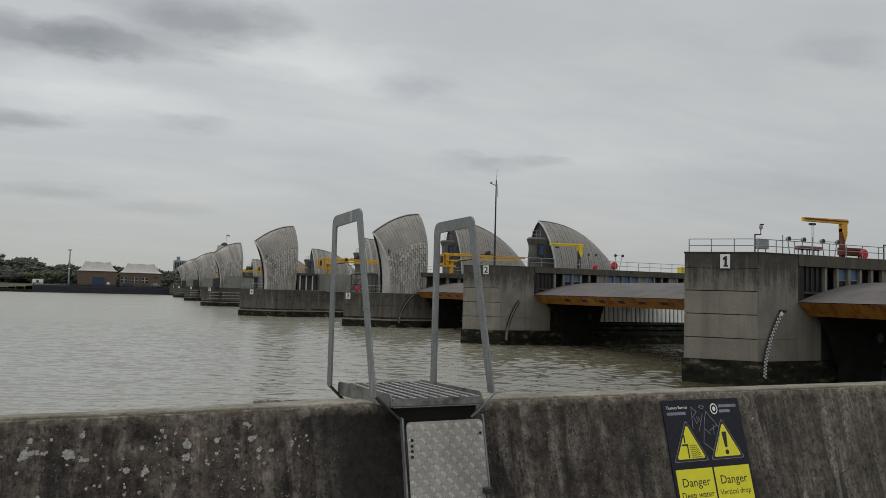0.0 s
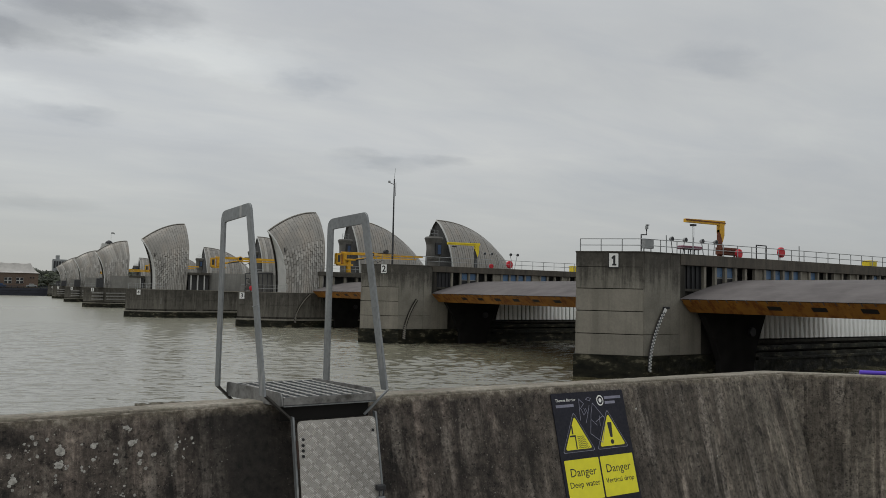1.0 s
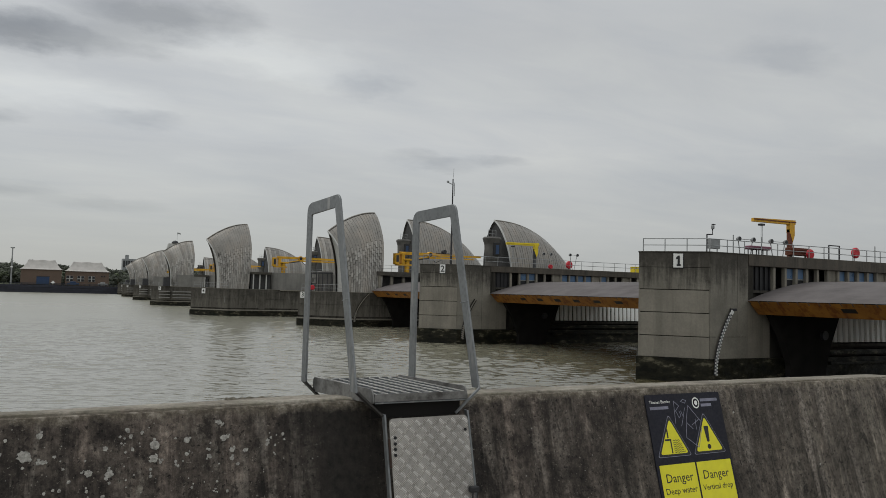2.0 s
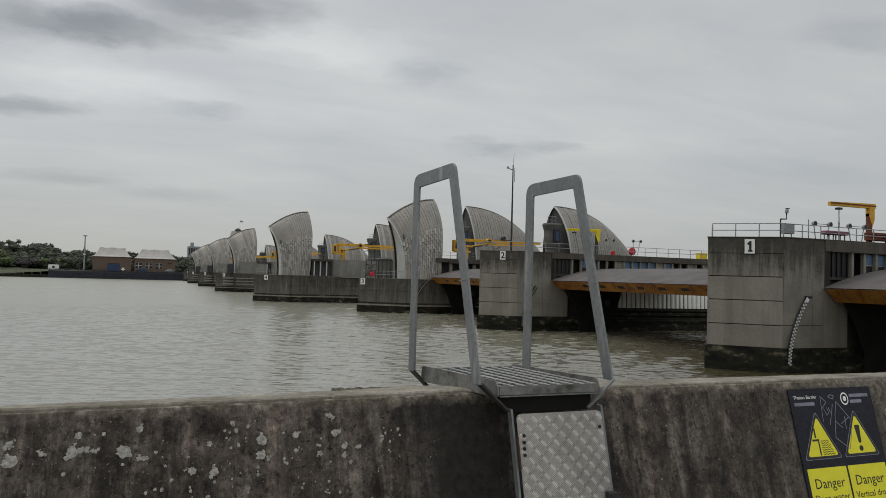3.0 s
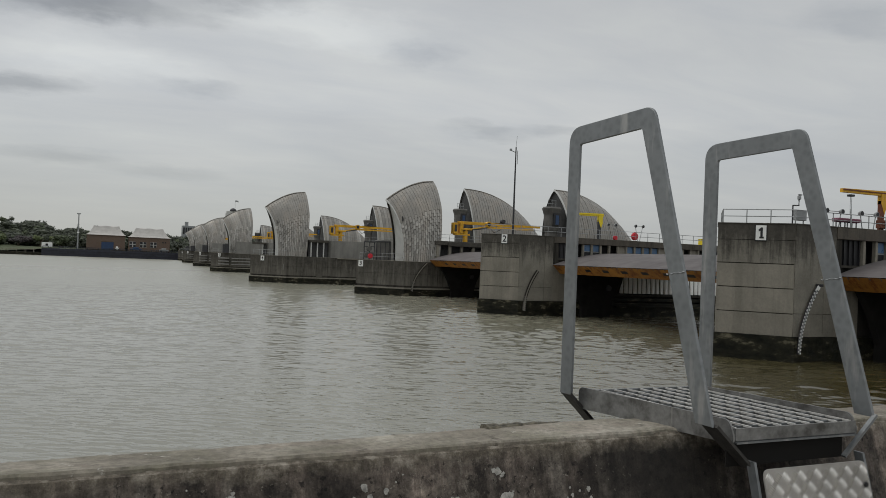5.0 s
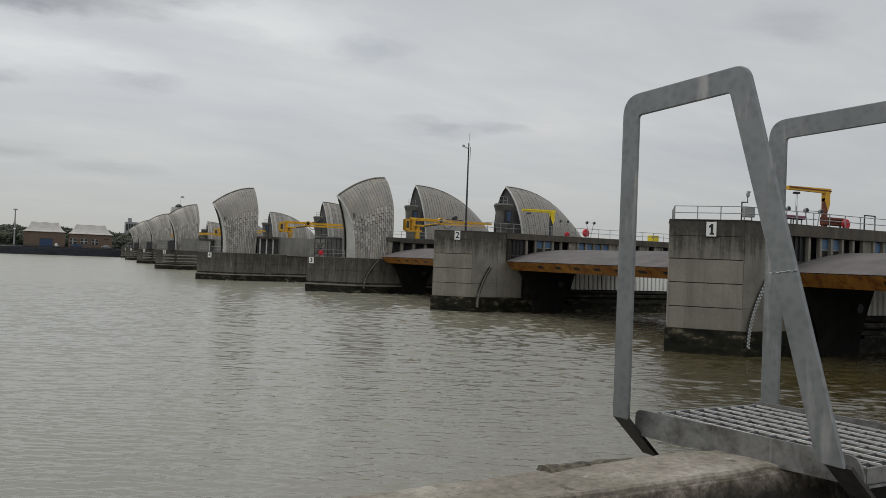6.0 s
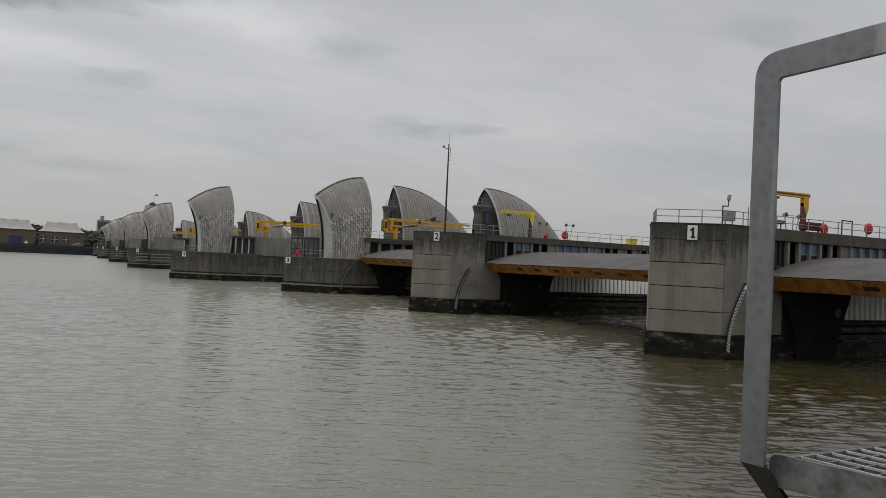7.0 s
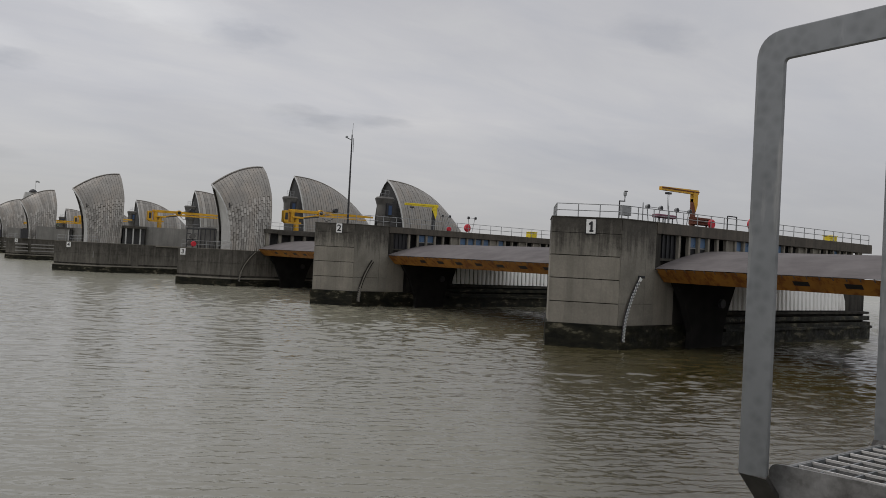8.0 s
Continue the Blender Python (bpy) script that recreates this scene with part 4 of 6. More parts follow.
# dark mossy crust left along the back edge of the wall's top
bm = bmesh.new()
rows = []
for k in range(40):
    x = 1.12 + 0.0078 * k
    fade = 1 - k / 44
    w, h = 0.032 * fade + 0.006, (0.016 * fade + 0.003) * (0.7 + 0.6 * noise.noise(Vector((x * 30, 0, 1))))
    yb = WALL_BACK + 0.006 + 0.008 * noise.noise(Vector((x * 14, 3, 0)))
    rows.append([bm.verts.new((x, yb + w * a, top_back(x) - 0.002 + h * c)) for a, c in ((-1, 0), (-0.7, 0.7), (0, 1.0 + 0.3 * noise.noise(Vector((x * 50, 5, 0)))), (0.7, 0.6), (1, -0.4))])
for a, b in zip(rows, rows[1:]):
    for k in range(4):
        bm.faces.new((a[k], a[k + 1], b[k + 1], b[k]))
bm.faces.new(rows[0])
bm.faces.new(rows[-1][::-1])
solid("moss_crust", bm, M_MOSS, "dark mossy crust along the wall's back edge", "moss", kind="stuff")

tube_ob = thing("purple_tube", "purple plastic tube lying on the flood wall's top", "tube", at=(7.2, 4.75, 0.86))
part("pipe", a_tube([(7.17, 4.80, 0.882), (7.70, 4.30, 0.881), (8.6, 3.50, 0.881)], 0.019, 12), M_PURPLE, tube_ob)


# ---- the barrier: piers, gates, machinery hoods ----
def railing(parent, pts, height=1.1, gap=2.0, r=0.035):
    """Posts, a top rail and a middle rail along a line of points."""
    for a, b in zip(pts, pts[1:]):
        a, b = Vector(a), Vector(b)
        n = max(1, round((b - a).length / gap))
        for k in range(n + (1 if b == Vector(pts[-1]) else 0)):
            p = a.lerp(b, k / n)
            part("post", a_tube([p, p + Vector((0, 0, height))], r, 6), M_RAIL, parent)
        for h in (height, height * 0.5):
            part("rail", a_tube([a + Vector((0, 0, h)), b + Vector((0, 0, h))], r * 0.9, 6), M_RAIL, parent)


def tide_gauge(pier, x0, x1, y, z0, z1, marks):
    """A curved board with black blocks, set on the pier's face."""
    pts = []
    for k in range(21):
        t = k / 20
        pts.append((x0 + (x1 - x0) * t ** 2.0, z0 + (z1 - z0) * t))
    bm = bmesh.new()
    left, right = [], []
    for i, p in enumerate(pts):
        a, b = Vector(pts[max(i - 1, 0)]), Vector(pts[min(i + 1, 20)])
        n = Vector((-(b - a).y, (b - a).x)).normalized() * (0.14 if marks else 0.18)
        left.append((p[0] + n.x, p[1] + n.y))
        right.append((p[0] - n.x, p[1] - n.y))
    prism(bm, left + right[::-1], "y", y - 0.25, y - 0.16)
    gauge = part("tide_gauge", bm, M_DARK if marks else M_JOINT, pier, "curved dark tide gauge board with pale marks")
    strip = [Vector(q).lerp(Vector(c), 0.62) for q, c in zip(left, pts)]
    edge = [Vector(q).lerp(Vector(c), 0.62) for q, c in zip(right, pts)]
    part("centre_strip", prism(bmesh.new(), [tuple(v) for v in strip + edge[::-1]], "y", y - 0.262, y - 0.2505), M_GREYBOX if marks else M_PIER, gauge)
    for k in range(40 if marks else 14):
        i, f0 = k // 2, 0.5 * (k % 2)
        for s, turn in ((left, 0), (right, 1)):
            if k % 2 == turn:
                continue
            at = lambda line, f: Vector(line[i]).lerp(Vector(line[i + 1]), f)
            q = [at(s, f0), at(s, f0 + 0.5), at(s, f0 + 0.5).lerp(at(pts, f0 + 0.5), 0.6), at(s, f0).lerp(at(pts, f0), 0.6)]
            part("gauge_mark", prism(bmesh.new(), [tuple(v) for v in q], "y", y - 0.259, y - 0.2505), M_WHITE if marks else M_TANK, gauge)
    tip = Vector(pts[-1])
    if marks:
        cap = [Vector(left[-2]), Vector(left[-1]), Vector(right[-1]), Vector(right[-2])]
        part("top_mark", prism(bmesh.new(), [tuple(v) for v in cap], "y", y - 0.27, y - 0.264), M_WHITE, gauge)
        part("top_bracket", a_box(tip.x - 0.08, tip.x + 0.42, y - 0.25, y - 0.02, tip.y - 0.02, tip.y + 0.16, 0.02), M_DARK, gauge)


def fluted_sheet(pier, x0, x1, y, z0, z1):
    """White corrugated sheeting with raked ends: each flute a sheet of its own."""
    n = round((x1 - x0) / 0.66)
    w = (x1 - x0) / n
    for k in range(n):
        a = x0 + w * k
        bot0, bot1 = a + 0.05, a + w - 0.05
        bm = bmesh.new()
        prof = [(bot0, 0.0), (a + 0.16, -0.13), (a + w - 0.16, -0.13), (bot1, 0.0)]
        top = [z1 if 0 < k < n - 1 else z1 - (z1 - z0) * 0.55] * 4
        if k == 0:
            top = [z0 + 0.1, z1 - 1.0, z1 - 0.35, z1]
        if k == n - 1:
            top = [z1, z1 - 0.35, z1 - 1.0, z0 + 0.1]
        lo = [bm.verts.new((p[0], y + p[1], z0)) for p in prof]
        hi = [bm.verts.new((p[0], y + p[1] + 0.06, t)) for p, t in zip(prof, top)]
        for i in range(3):
            bm.faces.new((lo[i], lo[i + 1], hi[i + 1], hi[i]))
        bm.faces.new((lo[3], lo[0], hi[0], hi[3]))
        bm.faces.new(hi)
        bm.faces.new(lo[::-1])
        part("sheet", bm, M_FLUTE, pier)


BAYS = ["dark", "blue", "blue", "dark", "dark", "pale", "blue", "blue", "blue", "blue", "pale", "blue", "dark", "dark", "pale", "dark", "pale", "dark", "dark", "blue", "dark", "dark", "dark", "pale"]
DECK, DECK_NEAR = 4.72, 4.85


def plan(x0, x1, yc, half, cut, grow=0.0):
    """A long pier seen from above, with a pointed cutwater at each end."""
    h, g = half + grow, grow * 1.4
    return [(x0 - g, yc), (x0 + cut - grow * 0.4, yc - h), (x1 - cut + grow * 0.4, yc - h), (x1 + g, yc), (x1 - cut + grow * 0.4, yc + h), (x0 + cut - grow * 0.4, yc + h)]


def small_pier(text, x0, yc, half, cut, x1, marks, bay0, deck):
    pier = thing("barrier_pier", "grey concrete barrier pier with algae-dark foot in the river", "pier", "barrier piers", at=(x0 + 20, yc, WATER_Z))
    y0, y1 = yc - half, yc + half
    xc, xb = x0 + cut, bay0
    part("plinth", a_prism(plan(x0, x1, yc, half, cut, 0.13), "z", -9, -2.72), M_ALGAE, pier, "wet algae-dark concrete foot")
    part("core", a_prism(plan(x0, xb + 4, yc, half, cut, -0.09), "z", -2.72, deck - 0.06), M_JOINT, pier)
    rows = [(-2.69, -1.21), (-1.15, 0.45), (0.51, 2.08), (2.14, 3.685), (3.715, deck - 0.02)]
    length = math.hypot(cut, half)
    near, far = chamfer(x0, yc, cut, -half), chamfer(xc, y1, -cut, -half)
    for i, (a, b) in enumerate(rows):
        mat = M_PIER if i < 3 else M_PIER_TOP
        part("panel", a_box(0.0, length - 0.05, 0, 0.25, a, b, 0.012, near), mat, pier)
        part("panel", a_box(0.0, length - 0.03, 0, 0.25, a, b, 0.012, far), mat, pier)
    for a, b in ((-2.69, -1.17), (-1.14, deck - 0.02)):
        part("panel", a_box(xc, xb - 1.10, y0, y0 + 0.25, a, b, 0.012), M_PIER_TOP, pier)
        part("panel", a_box(xb - 1.07, xb, y0 + 0.01, y0 + 0.25, a, b, 0.012), M_PIER_TOP, pier)
    part("cap", a_prism(plan(x0, xb + 6, yc, half, cut, 0.05), "z", deck - 0.06, deck), M_PIER_TOP, pier)
    # lower wall, skirt beside the gate's end, window band, deck
    xe = x1 - cut
    # set-back lower wall, in the same near-black colour as the joints
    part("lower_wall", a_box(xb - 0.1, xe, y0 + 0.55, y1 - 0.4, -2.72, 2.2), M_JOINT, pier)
    part("skirt", a_box(xb - 0.1, xb + 2.3, y0 + 0.02, y0 + 0.56, -2.70, 1.35, 0.03), M_PIER, pier)
    part("ledge", a_box(xb + 8.2, xe, y0 - 0.08, y0 + 0.6, -2.55, -2.15, 0.04), M_ALGAE, pier)
    part("ledge", a_box(xb + 8.2, xe, y0 - 0.02, y0 + 0.6, -1.95, -1.72, 0.03), M_JOINT, pier)
    part("fender", a_box(xb + 8.6, xe, y0 - 0.40, y0 - 0.12, -3.3, -3.05, 0.05), M_ALGAE, pier)
    part("deck", a_box(xb + 0.05, xe, y0 - 0.04, y1 - 0.05, 4.0, deck, 0.03), M_PIER_DECK, pier)
    part("sill", a_box(xb + 0.01, xe - 0.4, y0 + 0.35, y0 + 0.75, 2.05, 2.24), M_PIER_FAR, pier)
    # shade behind the window band, built as a dark box
    part("back_room", a_box(xb + 0.1, xe - 0.6, y0 + 1.6, y1 - 0.5, 2.2, 4.0), M_RECESS_SHADE, pier)
    grille = part("grille", a_box(xb + 0.02, xb + 2.75, y0 + 0.40, y0 + 0.46, 2.25, 3.99), M_BLACK, pier, "dark louvred opening")
    for k in range(6):
        xx = xb + 0.1 + 0.5 * k
        part("bar", a_box(xx, xx + 0.07, y0 + 0.30, y0 + 0.395, 2.26, 3.98), M_BLACK, grille)
    x = xb + 2.8
    for bay in BAYS:
        if x + 1.4 > xe - 1:
            break
        part("column", a_box(x, x + 0.24, y0 + 0.12, y0 + 0.42, 2.245, 3.99, 0.02), M_PIER, pier)
        if bay == "blue":
            win = part("window", a_box(x + 0.25, x + 1.21, y0 + 0.40, y0 + 0.44, 2.25, 3.99), M_BLACK, pier, "window with blue blind")
            part("blind", a_box(x + 0.30, x + 1.16, y0 + 0.355, y0 + 0.395, 3.22, 3.94), M_BLIND, win)
            part("glazing_bar", a_box(x + 0.26, x + 1.20, y0 + 0.34, y0 + 0.39, 3.12, 3.20), M_RAIL, win)
        elif bay == "pale":
            part("infill", a_box(x + 0.245, x + 1.215, y0 + 0.3, y0 + 0.5, 2.25, 3.99), M_PIER, pier)
        x += 1.22
    fluted_sheet(pier, xb + 9.35, xb + 28.6, y0 + 0.10, -1.60, 0.30)
    plate = part("number_plate", a_box(2.39, 3.05, -0.06, 0.0, 3.68, 4.68, 0.012, near), M_WHITE, pier, "white pier number plate")
    part("plate_border", a_box(2.34, 3.10, -0.05, -0.004, 3.62, 4.70, 0.01, near), M_BLACK, plate)
    if text == "1":
        one = [(2.62, 3.80), (2.62, 3.92), (2.68, 3.92), (2.68, 4.30), (2.58, 4.27), (2.56, 4.39), (2.72, 4.54), (2.83, 4.54), (2.83, 3.92), (2.90, 3.92), (2.90, 3.80)]
        bm = a_prism(one, "y", -0.072, -0.062)
        bmesh.ops.transform(bm, matrix=near, verts=bm.verts)
        part("digit", bm, M_BLACK, plate)
    else:
        lettering("digit", text, 1.0, M_BLACK, plate, near @ Matrix.Translation((2.73, -0.066, 4.16)) @ Matrix.Rotation(radians(90), 4, "X"), 0.008, "", 0.018)
    gx = xc + (0.32 if marks else 0.65)
    tide_gauge(pier, gx, gx + 1.62, y0, -3.8, 0.72, marks)
    fence = thing("railing", "grey tubular steel railing along the pier's deck", "railing", "pier railings", at=(x0 + 1, yc, deck))
    railing(fence, [(xc, y1 - 0.3, deck), (x0 + 0.4, yc, deck), (xc + 0.2, y0 + 0.3, deck), (xe, y0 + 0.3, deck)], 5.78 - deck, 1.75)
    return pier


TIP_X = 37.83
small_pier("1", TIP_X, 43.40, 3.58, 3.34, 81.6, True, 44.92, DECK_NEAR)
small_pier("2", TIP_X, 80.40, 3.10, 3.34, 81.6, False, 45.50, DECK)


def gate(y_near, y_far, x0, slots=()):
    """A raised radial gate: curved grey skin above, raked orange edge below, black arms at its ends."""
    g = thing("barrier_gate", "raised curved river gate with grey skin and orange raked edge", "gate", "river gates", at=(x0 + 9, (y_near + y_far) / 2, 1.0))
    top = []
    for k in range(25):
        t = -1 + k / 12
        top.append((x0 + 9 + 9 * t, 1.46 + 1.62 * (1 - abs(t) ** 2.0)))
    inner = [(x, z - 0.16) for x, z in top[1:-1]]
    part("skin", a_prism(top + inner[::-1], "y", y_near, y_far), M_SKIN, g, "curved grey steel skin")
    beam = part("edge_beam", a_prism([(x0 + 0.06, 1.41), (x0 + 1.10, 0.48), (x0 + 16.9, 0.48), (x0 + 17.94, 1.41), (x0 + 14, 1.33), (x0 + 4, 1.33)], "y", y_near + 0.1, y_far - 0.05), M_ORANGE, g, "rust-streaked orange edge")
    n = Vector((-0.93, -1.04)).normalized()
    for y in slots:
        a, b = Vector((x0 + 0.41, 1.097)), Vector((x0 + 0.70, 0.838))
        o = n * 0.012
        q = [tuple(a + o), tuple(b + o), tuple(b - n * 0.1), tuple(a - n * 0.1)]
        part("slot", a_prism(q, "y", y - 0.5, y + 0.5), M_BLACK, beam)
    k = 0
    while y_near + 0.79 * k < y_far - 0.4:
        y = y_near + 0.4 + 0.79 * k
        part("rib", a_prism([(x0 + 0.0, 1.44), (x0 + 0.22, 1.24), (x0 + 0.26, 1.28), (x0 + 0.05, 1.47)], "y", y, y + 0.06), M_SKIN, beam)
        k += 1
    for ya in (y_far - 0.75, y_near + 0.3):
        arm = [(x0 + 1.6, 0.5), (x0 + 9.2, 0.5), (x0 + 8.1, -1.9), (x0 + 7.6, -3.6), (x0 + 7.6, -6), (x0 + 3.6, -6), (x0 + 3.7, -3.2), (x0 + 2.7, -1.0)]
        part("arm", a_prism(arm, "y", ya, ya + 0.5), M_ARM, g, "black steel gate arm")
        part("hub", a_tube([(x0 + 7.2, ya - 0.25, -1.0), (x0 + 7.2, ya + 0.05, -1.0)], 0.35, 14), M_DARK, g)
    return g


gate(11.5, 39.7, 44.7, slots=[16.45 + 3.15 * k for k in range(6)])
gate(47.3, 77.1, 45.3, slots=[51.85 + 3.15 * k for k in range(7)])
gate(83.8, 114.2, 45.3, slots=[86.5 + 3.15 * k for k in range(8)])


def patch(bm, f, s0, s1, p0, p1, out, ns=1, np_=4, side=1):
    """A bent plate on the surface f(s, p), lifted out along its normal, with its edges turned in."""
    grid = []
    for i in range(ns + 1):
        row = []
        for k in range(np_ + 1):
            s, p = s0 + (s1 - s0) * i / ns, p0 + (p1 - p0) * k / np_
            c = f(s, p)
            e = 1e-3
            n = (f(min(s + e, 1.0), p) - f(max(s - e, 0.0), p)).cross(f(s, min(p + e, 1)) - f(s, max(p - e, 0)))
            n = n.normalized() if n.length > 0 else Vector((0, -1, 0))
            if n.y * side > 0:
                n = -n
            row.append((bm.verts.new(c + n * out), n, c))
        grid.append(row)
    for i in range(ns):
        for k in range(np_):
            bm.faces.new((grid[i][k][0], grid[i + 1][k][0], grid[i + 1][k + 1][0], grid[i][k + 1][0]))
    ring = [grid[i][0] for i in range(ns + 1)] + [grid[ns][k] for k in range(1, np_ + 1)] + [grid[i][np_] for i in range(ns - 1, -1, -1)] + [grid[0][k] for k in range(np_ - 1, 0, -1)]
    low = [bm.verts.new(c - n * 0.02) for _, n, c in ring]
    for i in range(len(ring)):
        j = (i + 1) % len(ring)
        bm.faces.new((ring[i][0], ring[j][0], low[j], low[i]))


def scale_plate(bm, f, s0, s1, p0, p1, top, foot):
    """One overlapping scale of the lower cladding: domed across, flush at its top and standing out at its foot."""
    def lifted(s, p, out):
        e = 1e-3
        n = (f(min(s + e, 1.0), p) - f(max(s - e, 0.0), p)).cross(f(s, min(p + e, 1)) - f(s, max(p - e, 0)))
        n = n.normalized() if n.length > 0 else Vector((0, -1, 0))
        return f(s, p) + (-n if n.y > 0 else n) * out

    grid = []
    for p, out in ((p0, foot), ((p0 + p1) / 2, (foot + top) / 2), (p1, top)):
        grid.append([bm.verts.new(lifted(s0 + (s1 - s0) * u, p, out * (0.35 + 0.65 * math.sin(math.pi * (0.12 + 0.76 * u))))) for u in (0.0, 0.3, 0.7, 1.0)])
    for a, b in zip(grid, grid[1:]):
        for k in range(3):
            bm.faces.new((a[k], a[k + 1], b[k + 1], b[k]))
    back = [bm.verts.new(lifted(s0 + (s1 - s0) * u, p0, -0.02)) for u in (0.0, 0.3, 0.7, 1.0)]
    for k in range(3):
        bm.faces.new((back[k], back[k + 1], grid[0][k + 1], grid[0][k]))


def shell(bm, f, n=14, m=16):
    grid = [[bm.verts.new(f(i / n, k / m)) for k in range(m + 1)] for i in range(n + 1)]
    for i in range(n):
        for k in range(m):
            bm.faces.new((grid[i][k], grid[i + 1][k], grid[i + 1][k + 1], grid[i][k + 1]))


def hood(kind, x, yc, zb, za, near, label, seed=0, width=4.5, scale=1.0):
    """A steel-clad machinery hood. 'sail' stands over the river end and leans out; 'tail' has an arched face and slopes away."""
    h = thing("machinery_hood", label, "hood", "barrier hoods", at=(x, yc, zb))
    rnd = random.Random(seed)

    def f(side):
        def sail(s, p):
            xr, zr = x - 1.24 + 8.1 * s, zb + (za - zb) * (0.735 + 0.265 * (1 - (1 - s) ** 1.9))
            b = x + 1.25 + 5.35 * s
            # the back edge breaks outwards at a knee, the front edge flares only near its top
            knee = 0.66
            back = 0.55 * p / knee if p < knee else 0.55 + (xr - b - 0.55) * (p - knee) / (1 - knee)
            px = b + (1 - s) * (xr - b) * p ** 2.6 + s * back
            hw = width * (0.58 + 0.42 * min(1.0, s * 2.2) ** 0.8) * max(0.0, 1 - p ** 2.6) ** 0.75
            return Vector((px, yc - side * hw, zb + (zr - zb) * p))

        def tail(s, p):
            zr = zb + (za - zb) * max(0.0, 1 - s ** 2.2) ** (0.75 if scale < 1.2 else 0.88)
            hw = width * (1 - 0.55 * s * s) * max(0.0, 1 - p ** 2.4) ** 0.8
            return Vector((x + 16.5 * s * scale + 0.9 * (1 - p) * (1 - s), yc - side * hw, zb + (zr - zb) * p))

        return sail if kind == "sail" else tail

    for side in (1, -1):
        bm = bmesh.new()
        shell(bm, f(side))
        part("shell", bm, M_SEAM, h, smooth=True)
    g = f(1)
    n = (17 if kind == "sail" else 34) if near else (14 if kind == "sail" else 22)
    split = 0.60 if kind == "sail" else 0.0
    loose = bmesh.new()
    for i in range(n):
        gap = 0.04 if kind == "sail" else 0.055
        s0, s1 = (i + gap) / n, (i + 1 - gap) / n
        lim = 0.985
        if near:
            bm = bmesh.new()
            patch(bm, g, s0, s1, split + (0.045 * (i % 2) if split else 0.0), lim, 0.05 + 0.05 * rnd.random(), 1, 9)
            part("cladding_strip", bm, M_CLAD, h)
        else:
            patch(loose, g, s0, s1, split, lim, 0.05 + 0.03 * rnd.random(), 1, 8)
        if split:
            rows = 8 if near else 7
            for k in range(rows):
                lift = 0.0 if k == 0 else (0.45 if i % 2 else 0.0)
                a = split * (k + lift) / rows
                b = split * (k + 1 + (0.45 if i % 2 else 0.0)) / rows - 0.001
                if k == rows - 1:
                    b = split + 0.045 * (i % 2) - 0.004
                if b - a > 0.012:
                    scale_plate(loose, g, s0, s1, a, b, 0.05 + 0.05 * rnd.random(), 0.16 + 0.10 * rnd.random())
    if len(loose.verts):
        tagged(part("lower_cladding", loose, M_CLAD, h), kind="stuff")
    else:
        loose.free()
    # ridge and edge trims
    part("ridge_trim", a_tube([g(k / 16, 1.0) + Vector((0, 0, 0.05)) for k in range(17)], 0.13, 6), M_CLAD, h)
    part("edge_trim", a_tube([g(0.0, k / 16) for k in range(17)], 0.16, 6), M_HOOD_FACE, h)
    if kind == "sail":
        part("edge_trim", a_tube([g(1.0, k / 16) for k in range(17)], 0.12, 6), M_CLAD, h)
    # front face, set back from the edge, and back face
    # the tail's open arch is closed dark: its inner shade as colour
    for s, inset, mat, nm in ((0.0, 0.35, M_HOOD_FACE if kind == "sail" else M_RECESS_SHADE, "front_face"), (1.0, -0.3, M_RECESS_SHADE, "back_face")):
        if kind == "tail" and s == 1.0:
            continue
        bm = bmesh.new()
        pts = [f(1)(s, k / 14) for k in range(15)] + [f(-1)(s, k / 14) for k in range(13, -1, -1)]
        pts = [Vector((p.x + inset, p.y, p.z)) for p in pts]
        mid = [bm.verts.new(p) for p in pts]
        for k in range(14):
            a, b, c, d = mid[k], mid[k + 1], mid[len(mid) - 2 - k], mid[len(mid) - 1 - k]
            bm.faces.new([v for i, v in enumerate((a, b, c, d)) if v not in (a, b, c, d)[:i]])
        face = part(nm, bm, mat, h)
        if s == 0.0 and kind == "sail" and near:
            for zz in (zb + 1.0, zb + 4.0, zb + 6.4):
                yy = yc - width * 0.55
                px = g(0, (zz - zb) / (za - zb) / 0.735).x + inset
                part("small_window", a_box(px - 0.06, px - 0.02, yy - 0.35, yy + 0.05, zz, zz + 0.75), M_BLACK, face)
    return h


def control_cabin(x, y, z):
    """A rounded concrete cabin with a dark window, perched before the hood's arched face."""
    c = thing("control_cabin", "weathered rounded concrete control cabin before the hood", "cabin", "control cabins", at=(x, y, z))
    bm = bmesh.new()
    tube(bm, [(x, y, z), (x, y, z + 0.6), (x, y, z + 3.2), (x, y, z + 4.3), (x, y, z + 4.6)], [1.05, 1.3, 1.4, 1.75, 1.5], 18)
    part("cabin_body", bm, M_CABIN, c, smooth=False)
    part("window", a_box(x - 0.5, x + 0.75, y - 1.62, y - 1.1, z + 1.3, z + 3.5, 0.04), M_BLACK, c)
    part("blind", a_box(x - 0.15, x + 0.5, y - 1.66, y - 1.63, z + 1.5, z + 3.1), M_BLUE, c)
    part("stem", a_tube([(x, y, z - 5.5), (x, y, z)], 1.1, 14), M_CABIN, c)
    for dx in (-0.8, 0.0, 0.8):
        part("post", a_tube([(x + dx, y, z + 4.5), (x + dx, y, z + 5.9)], 0.04, 6), M_RAIL, c)
    for dz in (5.2, 5.85):
        part("rail", a_tube([(x - 0.8, y, z + dz), (x + 0.8, y, z + dz)], 0.035, 6), M_RAIL, c)


